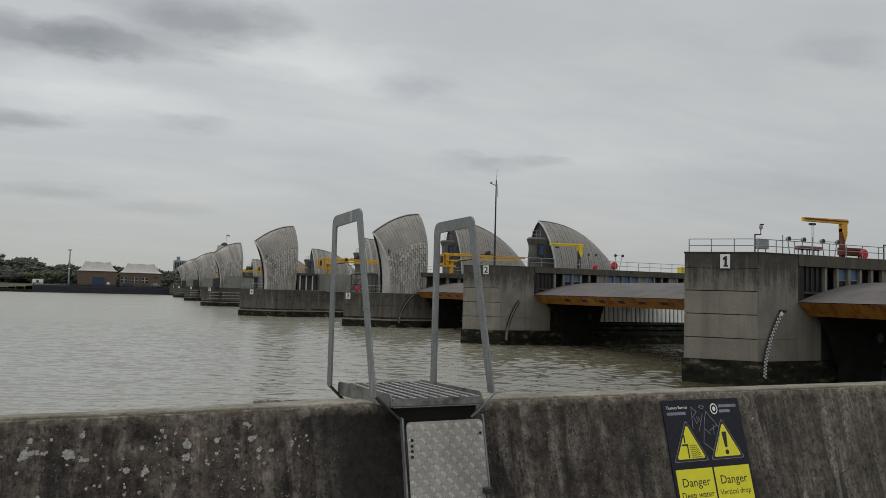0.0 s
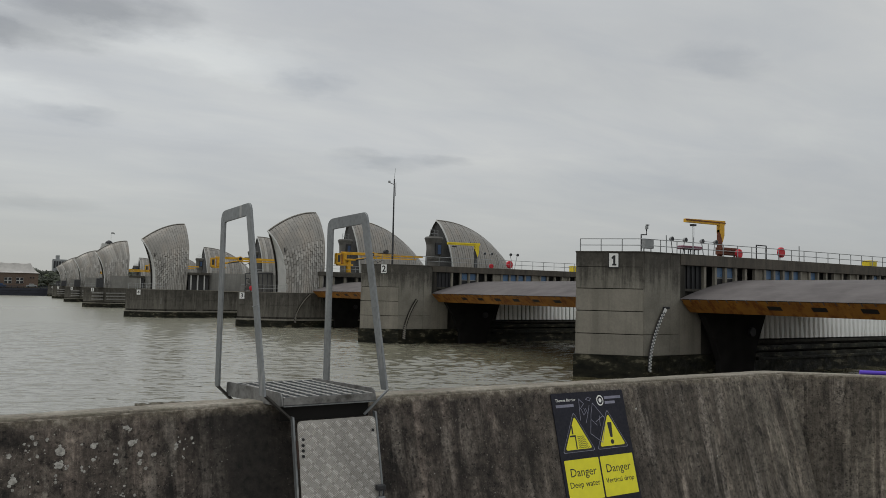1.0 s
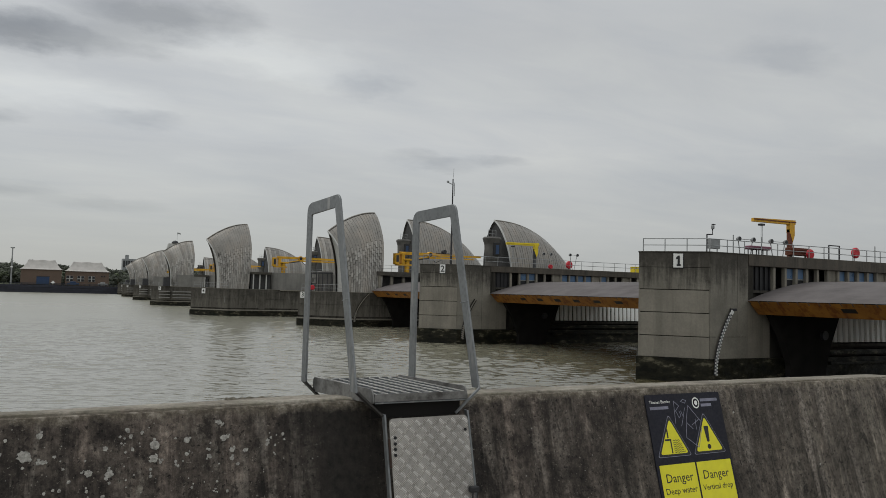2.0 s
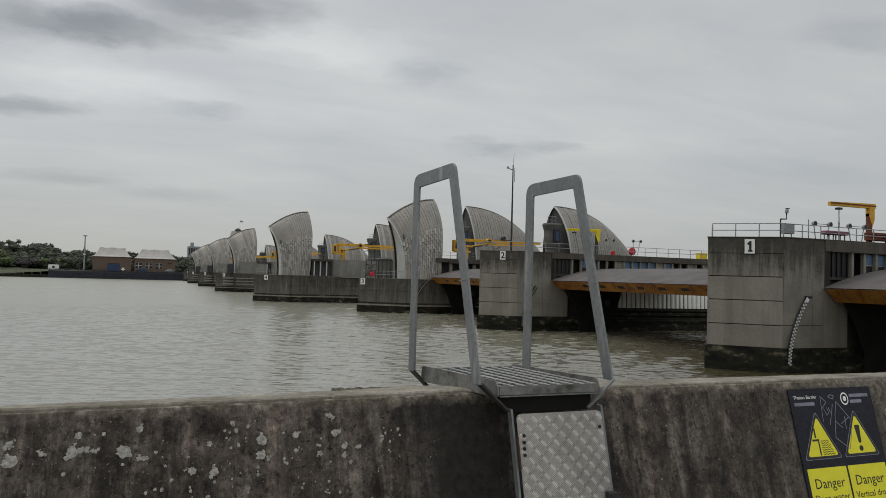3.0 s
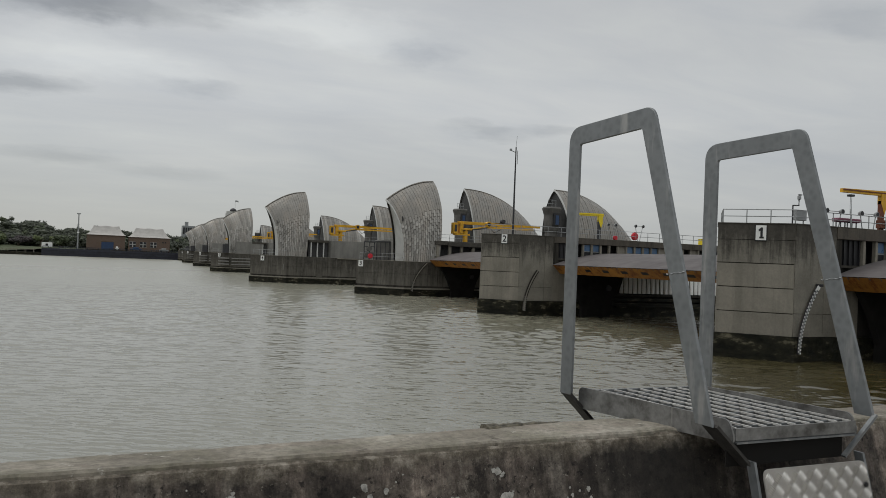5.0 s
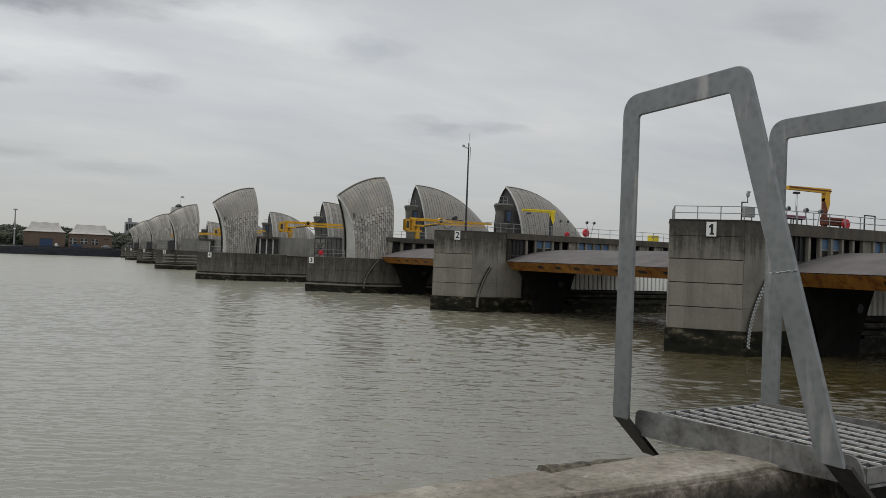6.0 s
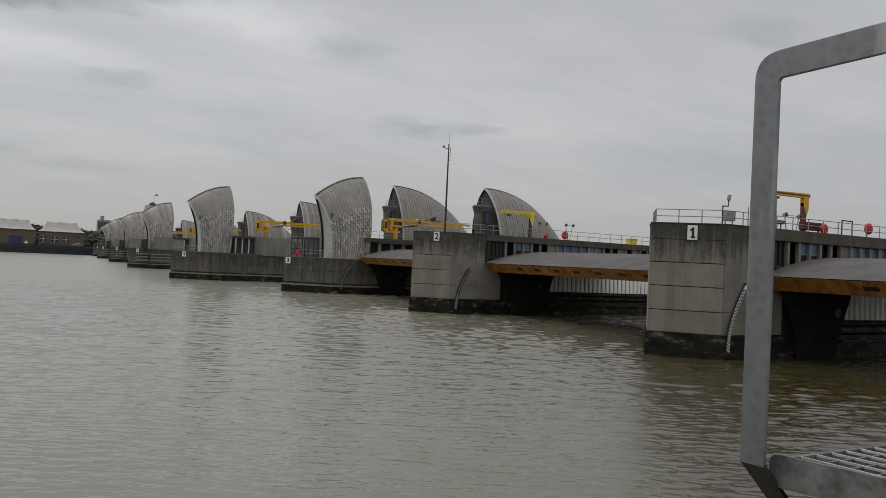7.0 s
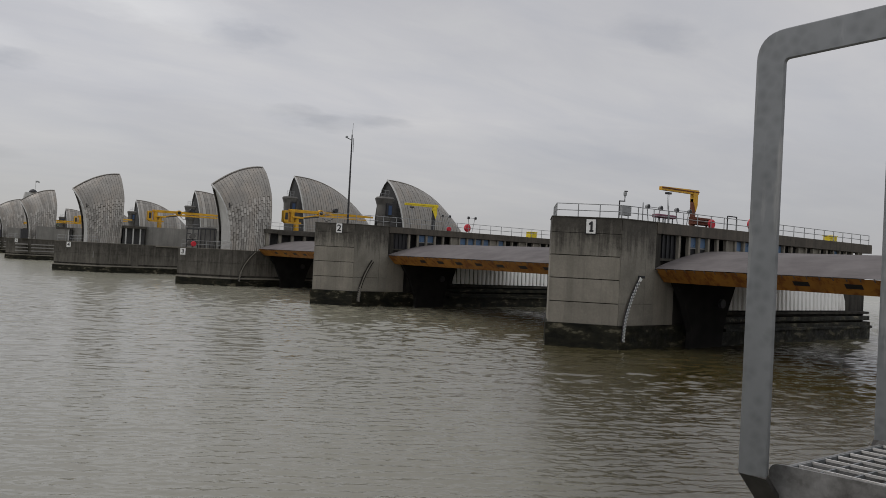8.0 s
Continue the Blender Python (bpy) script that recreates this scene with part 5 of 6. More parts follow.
def hydraulic_crane(x, y, z, reach, up=2.6, group="yellow deck cranes"):
    """A folded yellow jib crane: pedestal, open housing frame at one end, slim level booms, hydraulic ram and a dark cable drum."""
    c = thing("deck_crane", "yellow folded jib crane standing on a barrier pier", "crane", group, at=(x, y, z))
    part("pedestal", a_tube([(x + 1.9, y, z), (x + 1.9, y, z + up - 0.6)], 0.42, 12), M_YELLOW, c)
    part("turntable", a_box(x + 1.0, x + 2.9, y - 0.6, y + 0.6, z + up - 0.62, z + up - 0.3, 0.06), M_YELLOW, c)
    frame_ = part("housing", a_box(x - 0.45, x + 0.3, y - 0.55, y + 0.55, z + up - 1.3, z + up + 0.55, 0.06), M_YELLOW, c, "yellow counterweight housing")
    part("vent", a_box(x - 0.3, x + 0.15, y - 0.58, y - 0.556, z + up - 0.9, z + up + 0.2), M_DARK, frame_)
    part("upright", a_box(x + 0.75, x + 1.35, y - 0.45, y + 0.45, z + up - 1.2, z + up + 0.7, 0.05), M_YELLOW, c)
    part("foot_beam", a_box(x - 0.2, x + 2.6, y - 0.4, y + 0.4, z + up - 1.5, z + up - 1.22, 0.04), M_YELLOW, c)
    part("boom", a_box(x + 0.5, x + reach * 0.5, y - 0.26, y + 0.26, z + up + 0.36, z + up + 0.84, 0.04), M_YELLOW, c)
    part("boom", a_prism([(x + reach * 0.47, z + up + 0.85), (x + reach, z + up + 0.72), (x + reach, z + up + 0.42), (x + reach * 0.47, z + up + 0.30)], "y", y - 0.2, y + 0.2), M_YELLOW, c)
    part("lower_boom", a_prism([(x + reach * 0.36, z + up + 0.22), (x + reach * 0.92, z + up + 0.16), (x + reach * 0.92, z + up - 0.08), (x + reach * 0.36, z + up - 0.12)], "y", y - 0.17, y + 0.17), M_YELLOW, c)
    part("strut", a_tube([(x + 2.3, y - 0.2, z + up - 0.5), (x + reach * 0.42, y - 0.2, z + up + 0.35)], 0.11, 8), M_YELLOW, c)
    part("ram", a_tube([(x + 1.2, y - 0.3, z + up - 0.75), (x + reach * 0.36, y - 0.3, z + up - 0.1)], 0.09, 8), M_DARK, c)
    part("joint", a_tube([(x + reach * 0.38, y - 0.38, z + up + 0.55), (x + reach * 0.38, y + 0.38, z + up + 0.55)], 0.5, 14), M_YELLOW, c)
    part("joint_cap", a_tube([(x + reach * 0.38, y - 0.42, z + up + 0.55), (x + reach * 0.38, y - 0.385, z + up + 0.55)], 0.33, 12), M_BLACK, c)
    part("cable_drum", a_tube([(x + reach * 0.55, y - 0.4, z + up + 1.2), (x + reach * 0.55, y + 0.4, z + up + 1.2)], 0.34, 14), M_DARK, c)
    part("drum_bracket", a_box(x + reach * 0.45, x + reach * 0.64, y - 0.3, y + 0.3, z + up + 0.82, z + up + 0.92, 0.02), M_DARK, c)
    part("hose", a_tube([(x + reach * 0.40, y - 0.3, z + up - 0.15), (x + reach * 0.44, y - 0.35, z + up - 0.75), (x + reach * 0.52, y - 0.3, z + up - 0.2)], 0.06, 6), M_BLACK, c)


def big_pier(text, x0, yc, hood_x, near, tail_x, tail_top, crane_x, tank):
    half, cut = 5.5, 6.3
    x1 = 119.6 - x0
    y0, y1 = yc - half, yc + half
    low = 1.12
    pier = thing("barrier_pier", "long grey concrete barrier pier with dark wet foot in the river", "pier", "barrier piers", at=(x0 + 20, yc, WATER_Z))
    part("plinth", a_prism(plan(x0, x1, yc, half, cut, 0.13), "z", -9, -3.28), M_ALGAE, pier, "wet algae-dark concrete foot")
    part("ledge", a_prism(plan(x0, x1, yc, half, cut, 0.10), "z", -3.28, -3.05), M_PIER, pier)
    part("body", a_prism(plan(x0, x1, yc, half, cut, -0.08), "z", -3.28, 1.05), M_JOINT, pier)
    length = math.hypot(cut, half)
    nearm = chamfer(x0, yc, cut, -half)
    edges = [x0 + cut + 5.6 * k for k in range(6)]
    for za, zb in ((-2.76, -0.95), (-0.92, 1.08)):
        part("panel", a_box(0, length - 0.03, 0, 0.2, za, zb, 0.012, nearm), M_PIER_FAR, pier)
        for a, b in zip(edges, edges[1:]):
            part("panel", a_box(a, b - 0.04, y0, y0 + 0.2, za, zb, 0.012), M_PIER_FAR, pier)
    part("deck", a_prism(plan(x0, x1, yc, half, cut, 0.03), "z", 1.06, low), M_PIER_TOP, pier)
    u = 0.35 if text == "3" else 2.4
    plate = part("number_plate", a_box(u, u + 0.8, -0.06, 0.0, 0.0, 0.98, 0.012, nearm), M_WHITE, pier, "white pier number plate")
    lettering("digit", text, 0.95, M_BLACK, plate, nearm @ Matrix.Translation((u + 0.4, -0.066, 0.49)) @ Matrix.Rotation(radians(90), 4, "X"), 0.008, "", 0.018)
    if text == "3":
        tide_gauge(pier, x0 + cut + 1.2, x0 + cut + 3.6, y0, -3.6, 0.95, False)
    hood("sail", hood_x, yc, low, 14.5, near, "silver steel-clad machinery hood leaning over the pier's river end", int(text) * 7)
    hood("tail", tail_x, yc, 4.0, tail_top, near, "silver ribbed steel hood with arched face and sloping back", int(text) * 7 + 1, 5.0, 1.08 if tail_top < 16 else 1.38)
    control_cabin(tail_x - 1.7, yc - 2.2, 7.0 if tail_top < 16 else 8.6)
    # upper works between the hoods
    ux0 = hood_x + 7.0
    if tank:
        pts = rounded([(ux0 + 4.2, y1 - 1), (ux0 + 4.2, y0 + 0.6), (tail_x - 6, y0 + 0.6), (tail_x - 6, y1 - 1)], [0, 2.5, 0.5, 0], 8)
        part("tank_wall", a_prism(pts, "z", low, 4.6), M_TANK, pier, "smooth grey curved tank wall")
        for k in range(3):
            part("column", a_box(ux0 + 0.4 + 1.3 * k, ux0 + 0.62 + 1.3 * k, y0 + 0.6, y0 + 0.9, low, 4.1), M_HOOD_FACE, pier)
        # dark block for the shade behind the columns
        part("dark_room", a_box(ux0 + 0.1, ux0 + 4.1, y0 + 1.4, y1 - 1, low, 4.1), M_RECESS_SHADE, pier)
        part("upper_deck", a_box(ux0, ux0 + 4.19, y0 + 0.4, y1 - 0.8, 4.1, 4.6, 0.04), M_PIER_FAR, pier)
    else:
        part("upper_deck", a_box(ux0 - 1.2, x1 - 8, y0 + 0.4, y1 - 0.5, 3.95, 4.6, 0.04), M_PIER_TOP, pier)
        # the shaded space between the decks, filled with a dark block
        part("dark_room", a_box(ux0 - 1.1, x1 - 9, y0 + 2.0, y1 - 0.8, low, 3.95), M_RECESS_SHADE, pier)
        for k in range(12):
            part("column", a_box(ux0 - 1.0 + 2.1 * k, ux0 - 0.55 + 2.1 * k, y0 + 0.6, y0 + 1.0, low, 3.94), M_PIER, pier)
        part("slab", a_box(ux0 + 0.8, ux0 + 9, y0 + 0.1, y0 + 0.38, 3.8, 4.45, 0.03), M_PIER_FAR, pier)
    if int(text) > 4:
        # plant room beside the hood, and stacked fender beams on the river face
        part("plant_room", a_prism(rounded([(hood_x + 2.4, y0 + 3), (hood_x + 2.4, y0 + 0.5), (hood_x + 10.2, y0 + 0.5), (hood_x + 10.2, y0 + 3)], [0, 0.6, 0.6, 0], 4), "z", low, 4.5), M_TANK, pier)
        part("service_box", a_box(hood_x - 1.2, hood_x + 0.6, y0 + 0.8, y0 + 2.4, low, 3.6, 0.05), M_DARK, pier)
        for k in range(3):
            z = -2.25 + 0.85 * k
            part("fender_beam", a_box(x0 + cut - 4.6, x0 + cut - 1.9, y0 - 0.1, y0 + 2.0, z, z + 0.32, 0.04), M_TANK, pier)
            part("fender_beam", a_box(x0 + cut - 1.2, x0 + cut + 4.3, y0 - 0.22, y0 - 0.03, z, z + 0.32, 0.04), M_TANK, pier)
    if text == "4":
        part("pilaster", a_box(37.1, 38.3, y0 - 0.16, y0 + 0.1, -3.0, 1.0, 0.04), M_PIER_FAR, pier)
        part("level_board", a_box(30.26, 30.40, y0 - 0.06, y0 - 0.004, -1.7, -0.5), M_TANK, pier)
        part("shelf", a_box(41.4, 47.0, y0 - 0.3, y0 + 0.1, 0.86, 1.04, 0.03), M_PIER, pier)
    hydraulic_crane(crane_x, y0 + 2.0, 4.61, 14.5 if tank else 16.0)
    if int(text) < 5:
        top = thing("railing", "grey tubular railing along the pier's upper deck", "railing", "pier railings", at=(ux0 + 1, y0 + 0.7, 4.6))
        railing(top, [(ux0 + (4.6 if tank else -0.8), y0 + 0.75, 4.6), (tail_x - (7 if tank else 4), y0 + 0.75, 4.6)], 1.05, 2.0, 0.03)
    fence = thing("railing", "thin grey railing on the pier's river end", "railing", "pier railings", at=(x0 + 0.4, yc, low))
    railing(fence, [(x0 + 5.0, y1 - 1.6, low), (x0 + 0.5, yc, low), (x0 + cut, y0 + 0.4, low)], 1.1, 2.2, 0.03)
    return pier


def winch_plant(x, y, z):
    """A dark round winch housing with a lid and ribs, and beside it an open steel frame with small drums."""
    w = thing("winch_plant", "dark grey round winch housing with a steel frame on the pier", "winch", at=(x, y, z))
    part("housing", a_tube([(x, y, z), (x, y, z + 3.1), (x, y, z + 3.25)], [1.25, 1.25, 1.05], 20), M_CABIN, w)
    part("lid_rim", a_tube([(x, y, z + 2.85), (x, y, z + 3.02)], 1.33, 20), M_DARK, w)
    for k in range(5):
        a = radians(200 + 35 * k)
        px, py = x + 1.27 * math.cos(a), y + 1.27 * math.sin(a)
        part("rib", a_tube([(px, py, z), (px, py, z + 2.84)], 0.06, 6), M_DARK, w)
    for dx in (-3.3, -2.4, -1.6):
        part("upright", a_tube([(x + dx, y - 0.5, z), (x + dx, y - 0.5, z + 2.9)], 0.08, 6), M_DARK, w)
    for dz in (1.2, 2.1, 2.85):
        part("crossbar", a_tube([(x - 3.3, y - 0.5, z + dz), (x - 1.5, y - 0.5, z + dz)], 0.07, 6), M_DARK, w)
    for dx, dz in ((-2.9, 0.7), (-2.0, 0.75), (-2.5, 1.75)):
        part("drum", a_tube([(x + dx, y - 0.9, z + dz), (x + dx, y - 0.2, z + dz)], 0.42, 14), M_CABIN, w)


winch_plant(39.3, 119.6, 1.12)
big_pier("3", 35.05, 119.80, 40.85, True, 71.3, 14.85, 50.5, False)
big_pier("4", 24.7, 160.20, 28.5, True, 72.0, 18.0, 40.5, True)
big_pier("5", 24.75, 232.20, 28.6, False, 73.3, 17.9, 40.5, True)
big_pier("6", 26.2, 304.20, 30.0, False, 74.6, 17.6, 40.5, True)
big_pier("7", 27.5, 376.20, 31.75, False, 74.6, 17.6, 40.5, True)
big_pier("8", 30.3, 446.20, 35.0, False, 74.6, 17.6, 40.5, True)


# ---- things on the decks of the two near piers ----


def davit(x, y, z, top, reach, material, base=True):
    c = thing("davit_crane", "yellow swing jib crane on a dark column on the pier deck", "crane", "davit cranes", at=(x, y, z))
    part("column", a_box(x - 0.2, x + 0.14, y - 0.16, y + 0.16, z, top - 0.7, 0.03), M_RUST if base else M_DARK, c, "rust-brown steel column")
    part("head", a_prism([(x - 0.2, top - 0.2), (x - 0.2, top - 0.95), (x + 0.14, top - 1.75), (x + 0.36, top - 1.2), (x + 0.36, top - 0.1)], "y", y - 0.17, y + 0.17), material, c)
    part("jib", a_prism([(x - reach, top - 0.08), (x + 0.5, top + 0.02), (x + 0.5, top - 0.34), (x - reach * 0.2, top - 0.35), (x - reach, top - 0.36)], "y", y - 0.14, y + 0.14), material, c, "yellow jib arm")
    part("jib_flange", a_box(x - reach - 0.04, x + 0.52, y - 0.19, y - 0.145, top - 0.2, top - 0.12), M_RUST if base else material, c)
    part("hoist", a_box(x - reach * 0.82, x - reach * 0.72, y - 0.16, y + 0.16, top - 0.62, top - 0.47), M_DARK, c)
    for dx in (0.0, 0.14):
        part("chain", a_tube([(x - reach * 0.78 + dx, y, top - 0.6), (x - reach * 0.78 + dx, y, z + 1.1)], 0.018, 5), M_RAIL, c)
    if base:
        crate = part("winch_box", a_box(x - 0.95, x + 1.3, y - 0.8, y - 0.3, z + 0.25, z + 0.85, 0.03), M_RUST, c, "rust-red slatted winch housing")
        for k in range(3):
            part("slat", a_box(x - 1.0, x + 1.35, y - 0.86, y - 0.81, z + 0.28 + 0.2 * k, z + 0.42 + 0.2 * k), M_RUST, crate)
        for dx in (-0.8, 1.1):
            part("leg", a_box(x + dx - 0.06, x + dx + 0.06, y - 0.6, y - 0.5, z, z + 0.24), M_RUST, c)
    return c


davit(52.0, 41.9, DECK_NEAR, 7.92, 4.2, M_YELLOW)
davit(52.95, 79.2, DECK, 7.84, 4.2, M_YELLOW_BRIGHT, False)


def lamp(xa, xb, y, z, h, spread):
    """Two round floodlights on stalks that spread from one base, tied by a thin bar."""
    xm = (xa + xb) / 2
    c = thing("twin_floodlight", "pair of round grey floodlights on raked stalks", "floodlight", "deck floodlights", at=(xm, y, z))
    for x, s in ((xa, -1), (xb, 1)):
        part("stalk", a_tube([(xm + s * spread, y, z), (x, y, z + h)], 0.035, 6), M_RAIL, c)
        head = part("lamp_head", a_tube([(x, y - 0.16, z + h), (x, y - 0.05, z + h), (x, y + 0.12, z + h)], [0.19, 0.19, 0.1], 14), M_GREYBOX, c)
        part("lens", a_tube([(x, y - 0.18, z + h), (x, y - 0.162, z + h)], 0.15, 14), M_DARK, head)
    part("tie_bar", a_tube([(xa, y, z + h), (xb, y, z + h)], 0.025, 6), M_RAIL, c)


lamp(45.66, 47.19, 41.4, DECK_NEAR, 1.22, 0.55)
lamp(49.15, 50.78, 41.4, DECK_NEAR, 1.22, 0.55)
lamp(54.49, 55.59, 79.6, DECK, 1.9, 0.12)
lamp(58.56, 59.68, 79.6, DECK, 1.95, 0.12)


def lifebuoy(x, y, z, r=0.5):
    """A red round lifebuoy housing on a post."""
    c = thing("lifebuoy", "red round lifebuoy housing on the deck railing", "lifebuoy", "lifebuoys", at=(x, y, z))
    bm = bmesh.new()
    tube(bm, [(x, y - 0.2, z + 0.7), (x, y - 0.14, z + 0.7), (x, y + 0.02, z + 0.7), (x, y + 0.08, z + 0.7)], [r * 0.8, r, r, r * 0.8], 18)
    part("housing", bm, M_RED, c)
    part("post", a_tube([(x, y + 0.05, z), (x, y + 0.05, z + 1.1)], 0.04, 6), M_RAIL, c)


lifebuoy(52.6, 40.6, DECK_NEAR - 0.34, 0.38)
lifebuoy(57.9, 40.45, DECK_NEAR, 0.44)
lifebuoy(57.62, 78.5, DECK - 0.1, 0.48)
lifebuoy(54.85, 78.6, DECK - 0.4, 0.3)
lifebuoy(36.85, 118.5, 1.0, 0.4)


def cctv_post():
    x, y = 41.62, 40.6
    c = thing("camera_post", "dark post with bracket and small security camera", "camera post", at=(x, y, DECK_NEAR))
    part("post", a_tube([(x, y, DECK_NEAR), (x, y, 6.15)], 0.045, 8), M_DARK, c)
    part("bracket", a_tube([(x, y, 6.12), (x + 0.55, y, 6.15), (x + 0.55, y, 6.55)], 0.05, 6), M_DARK, c)
    part("camera_head", a_box(x + 0.47, x + 0.66, y - 0.10, y + 0.10, 6.55, 6.82, 0.04), M_GREYBOX, c)
    part("visor", a_box(x + 0.52, x + 0.76, y - 0.09, y + 0.09, 6.84, 6.91, 0.02), M_DARK, c)


cctv_post()
cab = thing("cabinet", "grey equipment cabinet on legs behind the railing", "cabinet", at=(42.5, 40.8, DECK_NEAR))
part("body", a_box(42.02, 42.95, 40.6, 41.0, 5.15, 5.85, 0.03), M_GREYBOX, cab)
for x in (42.12, 42.85):
    part("leg", a_tube([(x, 40.8, DECK_NEAR), (x, 40.8, 5.17)], 0.04, 6), M_RAIL, cab)
for x in (44.82, 47.82, 61.5):
    p = thing("deck_post", "thin grey steel post on the pier deck", "post", "deck posts", at=(x, 41.1, DECK_NEAR))
    part("post", a_tube([(x, 41.1, DECK_NEAR), (x, 41.1, DECK_NEAR + 1.45)], 0.04, 6), M_RAIL, p)
for x in (47.3, 48.45):
    p = thing("covered_winch", "faded pink covered winch on a steel frame", "winch", "covered winches", at=(x, 41.5, DECK_NEAR))
    part("cover", a_box(x - 0.55, x + 0.55, 41.2, 41.8, DECK_NEAR + 0.5, DECK_NEAR + 0.78, 0.06), M_PINK, p)
    for dx in (-0.45, 0.0, 0.45):
        part("leg", a_tube([(x + dx, 41.5, DECK_NEAR), (x + dx, 41.5, DECK_NEAR + 0.6)], 0.05, 6), M_RAIL, p)
bx = thing("grit_bin", "yellow grit bin on the pier deck", "bin", at=(72.2, 40.9, DECK_NEAR))
part("bin_body", a_box(71.6, 72.9, 40.6, 41.3, DECK_NEAR, DECK_NEAR + 0.5, 0.04), M_YELLOW_BRIGHT, bx)
part("lid", a_box(71.55, 72.95, 40.55, 41.35, DECK_NEAR + 0.51, DECK_NEAR + 0.6, 0.03), M_YELLOW_BRIGHT, bx)
bx = thing("grit_bin", "yellow grit bin on the farther pier deck", "bin", at=(68.6, 78.6, DECK))
part("bin_body", a_box(68.0, 69.2, 78.2, 79.0, DECK, DECK + 0.7, 0.04), M_YELLOW_BRIGHT, bx)
part("lid", a_box(67.95, 69.25, 78.15, 79.05, DECK + 0.71, DECK + 0.8, 0.03), M_YELLOW_BRIGHT, bx)
bx = thing("frame_rack", "grey steel frame rack on the pier deck", "rack", at=(56.2, 41.1, DECK_NEAR))
for x in (55.6, 56.9):
    part("upright", a_tube([(x, 41.1, DECK_NEAR), (x, 41.1, DECK_NEAR + 1.25)], 0.05, 6), M_DARK, bx)
part("crossbar", a_tube([(55.6, 41.1, DECK_NEAR + 1.23), (56.9, 41.1, DECK_NEAR + 1.23)], 0.05, 6), M_DARK, bx)

mast = thing("radio_mast", "tall thin dark mast with small instruments on the pier", "mast", at=(41.9, 80.5, DECK))
part("pole", a_tube([(41.9, 80.5, DECK), (41.9, 80.5, 10), (41.9, 80.5, 15.0)], [0.13, 0.10, 0.07], 8), M_DARK, mast)
part("whip", a_tube([(41.9, 80.5, 15.0), (42.0, 80.5, 16.3)], 0.025, 6), M_RAIL, mast)
part("side_arm", a_tube([(41.9, 80.5, 14.35), (41.25, 80.5, 14.55)], 0.05, 6), M_RAIL, mast)
part("instrument", a_box(41.1, 41.35, 80.4, 80.6, 14.5, 14.75, 0.03), M_RAIL, mast)
part("antenna", a_tube([(42.12, 80.5, 13.0), (42.12, 80.5, 14.6)], 0.04, 6), M_RAIL, mast)


# ---- far bank ----
FAR = 462.0
bm = bmesh.new()
nx, ny = 90, 40
grid = []


def land(x, y):
    """Height of the far bank: a lawn sloping up behind the embankment, a level quay, and a hill behind."""
    west = min(1, max(0, (-x - 39) / 3))
    d = y - FAR
    z = -0.1 - west * 2.7 * (1 - min(1, max(0, d / 30))) + west * min(1, max(0, d / 30)) * 0.6
    hill = 7.5 + max(0, min(1, (-x - 20) / 90)) * 11
    return z + min(1, max(0, (d - 45) / 130)) * hill


for i in range(nx + 1):
    row = []
    for k in range(ny + 1):
        x = -900 + 20 * i
        y = FAR + 0.5 + (k / ny) ** 2.2 * 2500
        row.append(bm.verts.new((x, y, land(x, y))))
    grid.append(row)
for i in range(nx):
    for k in range(ny):
        bm.faces.new((grid[i][k], grid[i + 1][k], grid[i + 1][k + 1], grid[i][k + 1]))
solid("far_ground", bm, M_GRASS, "grassy far bank rising to a wooded hill", "ground", kind="structure", smooth=True)
solid("far_quay", a_box(-38, 34, FAR - 3, FAR + 0.6, WATER_Z - 4, -0.35, 0.1), M_QUAY, "dark blue piled quay wall on the far bank", "quay", kind="structure")
solid("far_embankment", a_box(-900, -38.1, FAR - 2, FAR + 0.8, WATER_Z - 4, -2.75, 0.1), M_ALGAE, "dark wet embankment on the far bank", "embankment", kind="structure")
solid("far_embankment_east", a_box(34.1, 900, FAR - 2, FAR + 0.8, WATER_Z - 4, -0.35, 0.1), M_PIER_FAR, "grey concrete embankment on the far bank", "embankment", kind="structure")
fence = thing("quay_fence", "dark blue rail fence along the far quay", "fence", at=(-3, FAR - 2, -0.35))
for k in range(27):
    x = -37.6 + 2.72 * k
    part("post", a_box(x, x + 0.22, FAR - 2.6, FAR - 2.4, -0.35, 0.75), M_QUAY, fence)
for z in (-2.9, -1.6):
    part("waling", a_box(-37.9, 33.9, FAR - 3.25, FAR - 3.01, z, z + 0.25, 0.03), M_QUAY, fence)
for z in (0.1, 0.6):
    part("rail", a_box(-37.7, 33.6, FAR - 2.62, FAR - 2.50, z, z + 0.2), M_QUAY, fence)
fence = thing("bank_fence", "pale post and rail fence along the far embankment", "fence", at=(-90, FAR, -2.75))
for k in range(30):
    x = -158 + 4 * k
    part("post", a_box(x, x + 0.3, FAR - 1.5, FAR - 1.2, -2.75, -1.3), M_PIER, fence)
part("rail", a_box(-158, -41, FAR - 1.55, FAR - 1.4, -1.5, -1.3), M_PIER, fence)


